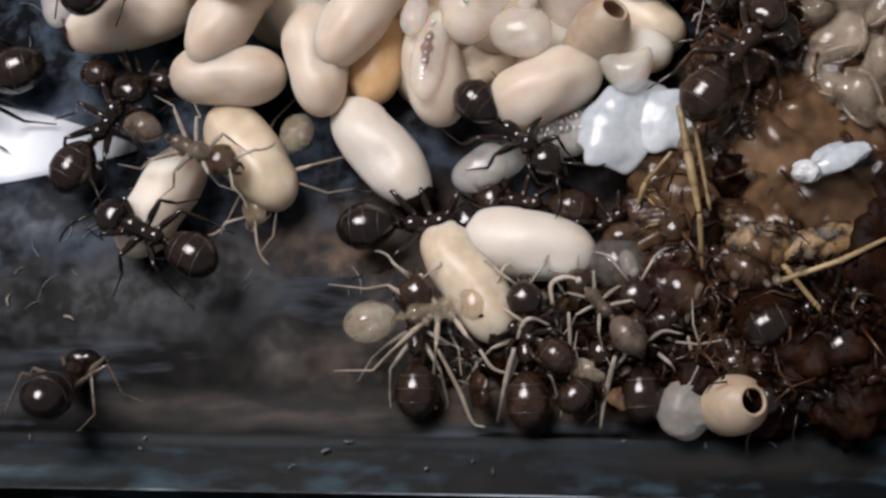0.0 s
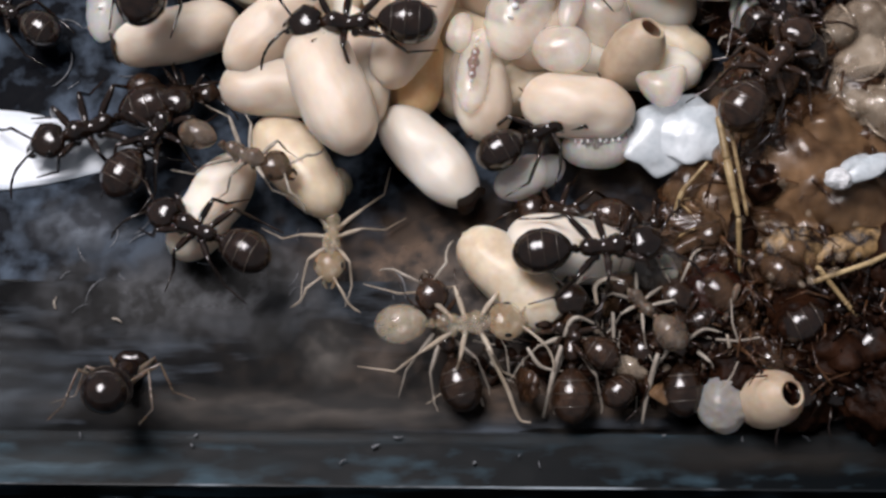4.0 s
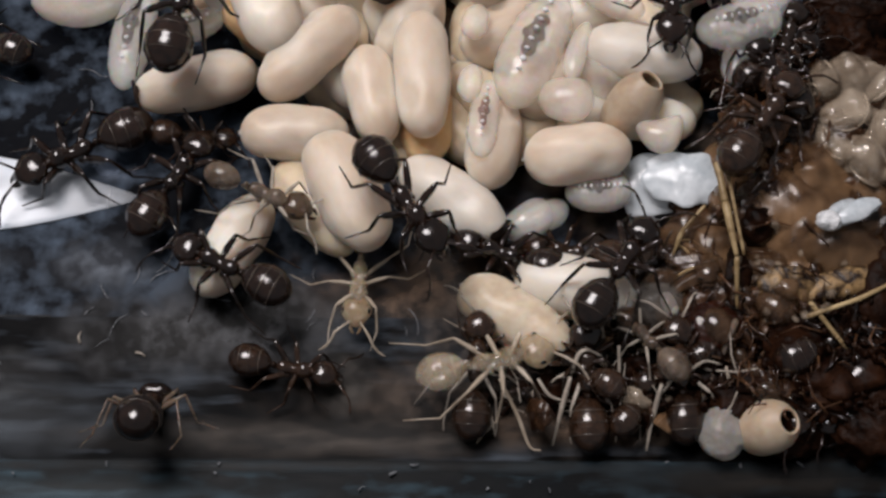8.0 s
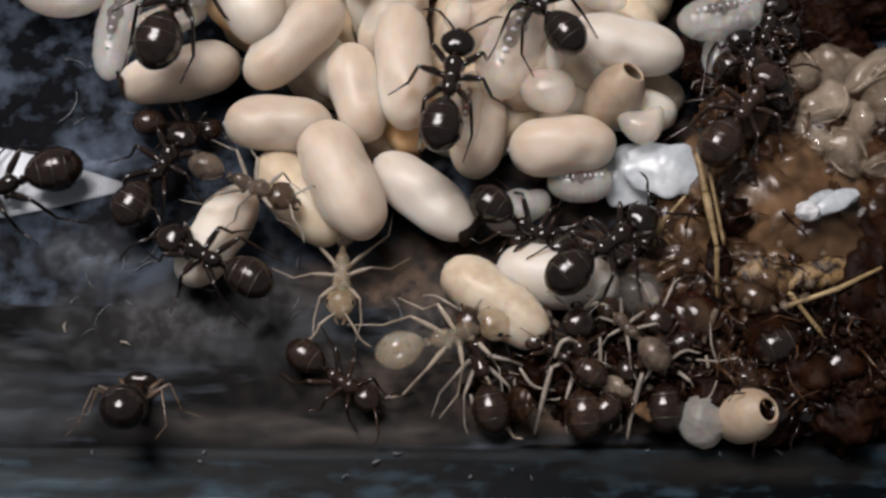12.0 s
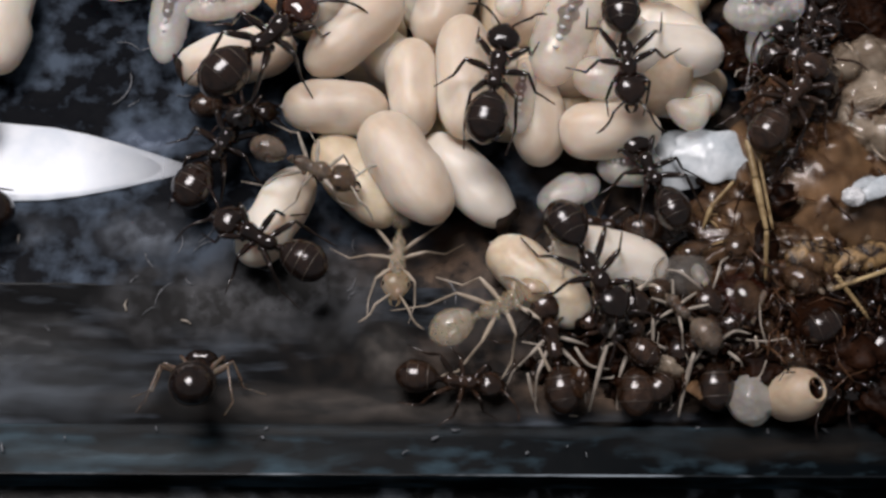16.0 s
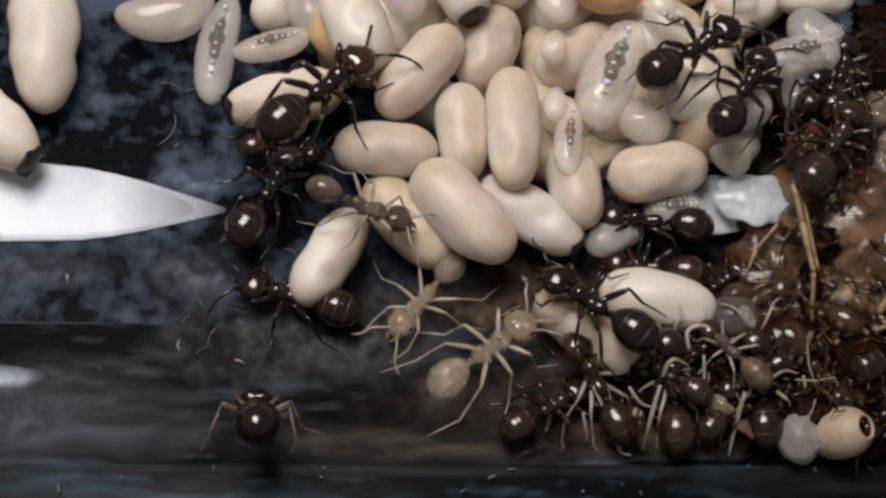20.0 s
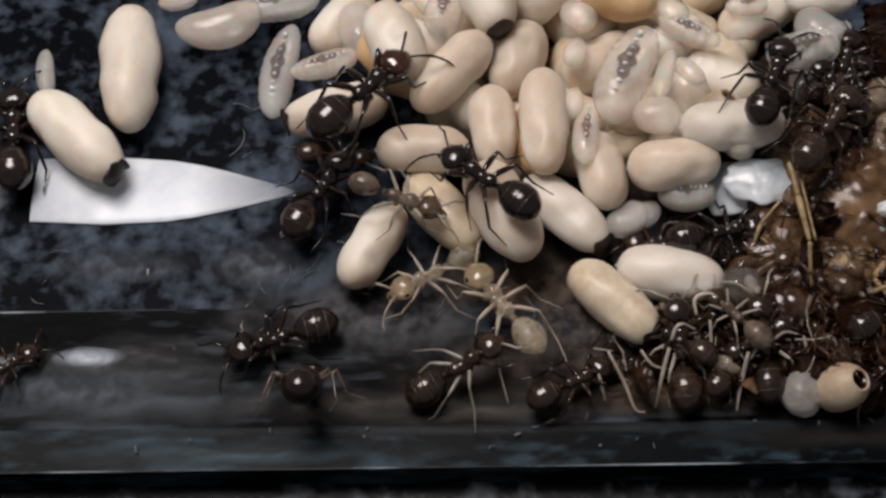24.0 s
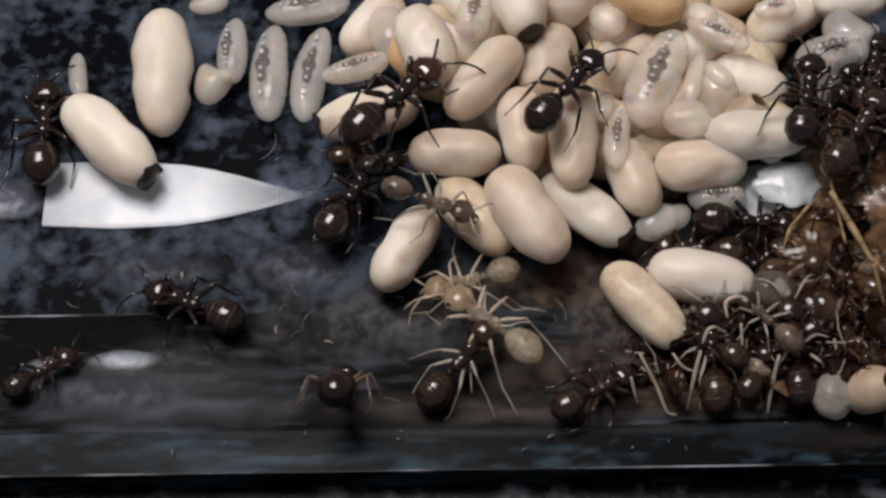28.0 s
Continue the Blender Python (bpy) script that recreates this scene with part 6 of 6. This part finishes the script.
    walk(ant_41, [(t, pose(x * MM, y * MM, z * MM, 0, 0, a)) for t, x, y, z, a in (
        (0, -3.56, 2.67, 0.42, -113.95), (2, -3.59, 2.81, 0.42, -111.5), (3, -3.05, 2.19, 0.42, -98.6), (5.5, -3.21, -0.3, 0.42, -90), (8, -2.71, 0.56, 0.42, -93.27), (11, -2.74, 0.53, 0.42, -90.99), (14, -2.81, 0.43, 0.42, -91.5), (15, -2.96, 0.52, 0.42, -97.67), (16, -2.77, 0.42, 0.42, -93.75), (17, -3.52, 0.33, 0.42, -129.31), (18, -3.73, -0.03, 0.42, -127.8), (20, -3.78, 0.16, 0.42, -129.94), (21, -4.3, 0.13, 0.42, -133.05), (23.5, -4.94, 0.39, 0.42, -147.7), (24, -4.87, 0.37, 0.42, -151.78), (26, -4.8, 0.31, 0.42, -156.02), (28, -4.71, 0.24, 0.42, -165.34))])
    stride(ant_41, [(16, 17)])
    walk(ant_42, [(t, pose(x * MM, y * MM, z * MM, 0, 0, a)) for t, x, y, z, a in (
        (0, 2.01, -2.39, 0.66, 11.8), (1, 1.96, -2.41, 0.66, 3.38), (2, 2.01, -2.96, 0.66, 11.18), (3, 1.75, -2.64, 0.66, 6.96), (6, 0.87, -3.31, 0.66, 0.04), (7, 1.83, -2.98, 0.66, 10.06), (8, 2.06, -3.01, 0.66, 14.19), (9, 2.08, -2.92, 0.66, 12.8), (10, 1.18, -2.24, 0.66, 18.45), (11, 1.35, -2.78, 0.66, 11.49), (14, 0.73, -1.63, 0.66, 36.49), (15, 1.19, -2.65, 0.66, 14.26), (16, 0.82, -2.12, 0.66, 27.04), (17, -0.08, -2.53, 0.66, 16.35), (18, -0.3, -2.45, 0.66, 16.38), (20, -1.6, -2.28, 0.66, 38.01), (21, -2.18, -2.04, 0.66, 46.02), (22.25, -1.86, -1.73, 0.66, 86.26), (23.5, -1.54, -1.41, 0.66, 126.49), (24, -1.96, -1.54, 0.66, 124.98), (25, -3.9, -2.37, 0.66, 145.88), (26, -3.76, -2.53, 0.66, 161.68), (27, -3.68, -2.01, 0.66, 146.45), (28, -3.86, -2.1, 0.66, 139.29))])
    stride(ant_42, [(21, 23.5), (24, 25)])
    walk(big_shred, [(0.0, pose(8.15 * MM, 4.05 * MM, 0.0023, 8, 0, 60)), (3.2, pose(8.65 * MM, 4.25 * MM, 0.0023, 8, 0, 54)), (5.4, pose(8.41 * MM, 4.41 * MM, 0.0013, 4, 0, 10)), (28.0, pose(8.41 * MM, 4.41 * MM, 0.0013, 4, 0, 10))])
    walk(loose_cocoon, [(t, pose(x * MM, y * MM, z * MM, 20, 0, a)) for t, x, y, z, a in (
        (0, 3.21, -1.21, 1.35, -56.17), (2, 3.3, -0.91, 1.35, -47.03), (3, 3.24, -0.93, 1.35, -44.4), (6, 2.85, -1.26, 1.35, -48.23), (8, 2.88, -1.19, 1.35, -33.96), (9, 2.83, -0.72, 1.35, -42.26), (11, 2.87, -0.85, 1.35, -38.92), (14, 2.57, -1.09, 1.35, -41.17), (15, 2.47, -1.02, 1.35, -41.45), (16, 2.42, -0.89, 1.35, -41.3), (17, 2.29, -0.95, 1.35, -47.01), (18, 2.43, -1, 1.35, -45.45), (19, 2.37, -1.03, 1.35, -39.28), (20, 2.32, -1.21, 1.35, -36.45), (21, 2.39, -1.1, 1.35, -36.81), (21.5, 2.36, -1.13, 1.35, -39.69), (23.5, 2.64, -1.22, 1.35, -42.49), (24, 2.66, -1.21, 1.35, -45.34), (25, 2.57, -1.21, 1.35, -49.24), (26, 2.33, -1.26, 1.35, -65.35), (27, 2.58, -1.24, 1.35, -51.04), (28, 2.62, -1.24, 1.35, -50.66))])
    walk(middle_cocoon, [(t, pose(x * MM, y * MM, z * MM, 20, 0, a)) for t, x, y, z, a in (
        (0, -5.44, 9.35, 4.5, -35.34), (3.5, -2.92, 5.44, 4.5, -66.46), (5.5, -3.22, 3.22, 2.5, -64.12), (8, -3.16, 3.28, 2.5, -64.55), (11, -2.76, 3.35, 2.5, -64.68), (14, -2.72, 3.27, 2.5, -64.01), (15, -2.54, 3.16, 2.5, -58.53), (16, -2.5, 3.13, 2.5, -57.45), (17, -2.37, 3.1, 2.5, -50.85), (18, -2.46, 3.11, 2.5, -53.11), (19, -2.46, 3.02, 2.5, -51.18), (20, -2.35, 3.04, 2.5, -48.63), (21, -2.41, 3.01, 2.5, -50.78), (23.5, -1.71, 2.46, 2.5, -65.89), (24, -1.81, 2.52, 2.5, -64.55), (25, -1.91, 2.65, 2.5, -62.64), (26, -2.13, 2.5, 2.5, -58.25), (28, -2.12, 2.54, 2.5, -58.68))])
    walk(late_larva_a, [(t, pose(x * MM, y * MM, z * MM, 20, 0, a)) for t, x, y, z, a in (
        (0, -17.28, 17.48, 1, -81.34), (25.1, -17.28, 17.48, 1, -81.34), (25.9, -15.15, 12.15, 1, -90.04), (28, -15.27, 12.21, 1, -89.88))])
    walk(late_larva_b, [(t, pose(x * MM, y * MM, z * MM, 20, 0, a)) for t, x, y, z, a in (
        (0, -16.66, 18.4, 1.1, -86.07), (25.1, -16.66, 18.4, 1.1, -86.07), (25.9, -13.52, 11.06, 1.1, -90.09), (28, -13.53, 10.89, 1.1, -90.94))])
    walk(late_skin, [(t, pose(x * MM, y * MM, z * MM, 20, 0, a)) for t, x, y, z, a in (
        (0, -17.92, 18.73, 0.9, -36.43), (25.1, -17.92, 18.73, 0.9, -36.43), (25.9, -16, 10.53, 0.9, -28.81), (28, -16.18, 10.4, 0.9, -28.78))])
    walk(pale_pupa, [(t, pose(x * MM, y * MM, z * MM, 20, 0, a)) for t, x, y, z, a in (
        (0, -13.64, 12.11, 1.2, 14.94), (20, -13.64, 12.11, 1.2, 14.94), (24, -14.41, 13.14, 1.2, 15.72), (25.2, -14.47, 13.09, 1.2, 14.89), (25.9, -14.58, 16.99, 1.2, 11.08), (28, -15.41, 19.91, 1.2, 14.36))])
    walk(leaning_stalk, [(0.0, pose(9.91 * MM, 3.62 * MM, 0.0042)), (25.0, pose(9.91 * MM, 3.62 * MM, 0.0042)), (26.0, pose(10.18 * MM, 2.62 * MM, 0.0042, 0, 0, 14)), (28.0, pose(10.23 * MM, 2.42 * MM, 0.0042, 0, 0, 17))])
    # the white streak shifts about as a reflection would
    walk(blade, [(t, pose(x * MM, y * MM, 0.05 * MM, 0, 0, -1.53)) for t, x, y in (
        (0, -8.71, 4.1), (1, -8.65, 4.23), (3, -7.97, 4.25), (6, -13.78, 4.33), (7, -12.38, 4.26), (8, -11.04, 4.21), (9, -10.85, 4.3), (11, -11.15, 4.24), (14, -9.99, 4.34), (15, -10.77, 4.63), (16, -10.55, 4.22), (17, -10.83, 4.42), (18, -10.32, 4.4), (19, -10.95, 4.3), (20, -11.13, 4.19), (21, -11.08, 4.33), (21.5, -11.31, 4.44), (23.5, -10.27, 5.2), (24, -10.84, 5.1), (25, -10.98, 5.05), (26, -11.05, 5.06), (27, -11.39, 5.09), (28, -11.81, 5.08))])
    walk(cocoon_d, [(t, pose(x * MM, y * MM, z * MM, 20, 0, a)) for t, x, y, z, a in (
        (0, -4.98, 8.01, 3, -117.82), (2, -5.03, 8.26, 3, -121.66), (3, -5.21, 7.97, 2.9, -129.97), (6, -5.2, 7.94, 3, -128.19), (8, -4.71, 8.74, 3, -132.36), (11, -4.68, 8.89, 3, -132.13), (14, -4.58, 8.72, 3, -132.08), (15, -4.54, 8.63, 3, -134.61), (17, -4.3, 8.75, 3, -132.54), (18, -3.8, 8.9, 3, -130.31), (20, -3.89, 8.82, 3, -127.52), (21, -3.83, 8.85, 3, -131.03), (24, -3.94, 9.26, 3, -129.83), (28, -3.88, 9.13, 3, -127.93))])
    walk(cocoon_e, [(t, pose(x * MM, y * MM, z * MM, 20, 0, a)) for t, x, y, z, a in (
        (0, -2.13, 6.22, 2.4, -77.19), (2, -2.23, 6.49, 2.4, -77.87), (3, -2.36, 6.22, 2.4, -80.01), (6, -1.81, 6.5, 2.4, -81.77), (8, -2.31, 7.33, 2.4, -78.71), (11, -2.3, 7.07, 2.4, -76.6), (14, -2.17, 6.96, 2.4, -76.6), (15, -2.26, 6.77, 2.4, -85.65), (17, -2.19, 6.55, 2.4, -87.71), (18, -2.14, 6.57, 2.4, -87.24), (20, -2.22, 6.56, 2.4, -88.05), (21, -2.14, 6.44, 2.4, -89.11), (24, -2.15, 6.75, 2.4, -85.77), (28, -2.23, 6.82, 2.4, -84.54))])
    walk(cocoon_p, [(t, pose(x * MM, y * MM, z * MM, 20, 0, a)) for t, x, y, z, a in (
        (0, -0.39, 8, 3, -121.77), (1, -0.57, 8.03, 3, -130.92), (2, -0.68, 7.97, 3, -128.69), (3, -0.4, 7.9, 3, -124.51), (6, -0.4, 7.78, 3, -88.82), (8, -0.49, 7.86, 3, -87.75), (11, -0.52, 7.89, 3, -87.49), (14, -0.61, 7.38, 3, -87.05), (15, -0.48, 7.12, 3, -89.25), (17, -0.31, 6.53, 3, -91.14), (18, -0.33, 6.5, 3, -92.25), (20, -0.36, 6.42, 3, -91.79), (21, -0.29, 6.43, 3, -92.64), (24, 0, 6.63, 3, -90.32), (28, -0.09, 6.12, 3, -91.62))])
    walk(cocoon_i, [(t, pose(x * MM, y * MM, z * MM, 20, 0, a)) for t, x, y, z, a in (
        (0, 0.1, 3.26, 1.5, -49.41), (2, 0.11, 3.31, 1.5, -49.95), (3, 0.25, 3.44, 1.5, -49.2), (6, 0.06, 3.48, 1.5, -43.31), (8, 0.66, 3.48, 1.5, -37.98), (11, 0.19, 3.27, 1.5, -39.97), (14, 0.27, 3.11, 1.5, -40.27), (15, 0.18, 3.08, 1.5, -45.38), (17, -0.39, 3.36, 1.5, -48.89), (20, 0.36, 3.5, 1.5, -35.04), (24, 0.82, 2.99, 1.5, -45.23), (28, 0.39, 3.3, 1.5, -40.81))])
    walk(cocoon_j, [(t, pose(x * MM, y * MM, z * MM, 20, 0, a)) for t, x, y, z, a in (
        (0, 1.82, 5.85, 1.9, -76.68), (2, 1.9, 5.85, 1.9, -78.37), (3, 1.94, 5.67, 1.9, -73.41), (6, 1.97, 6.03, 1.9, -97.48), (8, 2.13, 5.62, 1.9, -97.06), (11, 2.23, 5.75, 1.9, -95.32), (14, 2.14, 5.4, 1.9, -98.81), (15, 2.43, 5.55, 1.9, -88.39), (17, 2.52, 5.36, 1.9, -87.22), (18, 2.13, 4.85, 1.9, -82.93), (20, 2.08, 4.62, 1.9, -80.33), (24, 2.38, 4.79, 1.9, -78.21), (28, 2.45, 4.61, 1.9, -72.04))])
    walk(cocoon_k, [(t, pose(x * MM, y * MM, z * MM, 20, 0, a)) for t, x, y, z, a in (
        (0, 5.55, 5.14, 2.3, 26.42), (2, 5.85, 4.08, 2.3, -2.21), (3, 5.32, 4.92, 2.3, -13.44), (6, 5.35, 4.97, 2.3, 6.81), (8, 5.19, 4.94, 2.3, 7.39), (11, 5.31, 4.93, 2.3, 6.31), (14, 5.25, 4.8, 2.3, 4.26), (15, 5.23, 4.9, 2.3, 7.06), (17, 5.09, 4.93, 2.3, -4.61), (18, 5.24, 5.05, 2.3, -2.4), (20, 5.29, 5.05, 2.3, 11.22), (24, 5.43, 4.79, 2.3, 4.74), (28, 5.3, 4.92, 2.3, 2.44))])
    walk(cocoon_l, [(t, pose(x * MM, y * MM, z * MM, 20, 0, a)) for t, x, y, z, a in (
        (0, 9.74, 10.05, 3.1, -8.54), (3, 10.09, 10.28, 3.1, -7.7), (6, 7.64, 8.68, 3.1, -7.21), (8, 7.61, 8.7, 3.1, -7.78), (11, 7.67, 8.71, 3.1, -13.6), (14, 7.57, 8.33, 3.1, -6.62), (15, 7.37, 7.93, 3.1, -3.37), (17, 7.35, 8.07, 3.1, -2.06), (18, 7.66, 8.18, 3.1, 1.84), (20, 7.65, 7.74, 3.1, -7.62), (24, 7.94, 6.19, 3.1, 1.3), (28, 7.76, 5.91, 3.1, 0.76))])


motions()
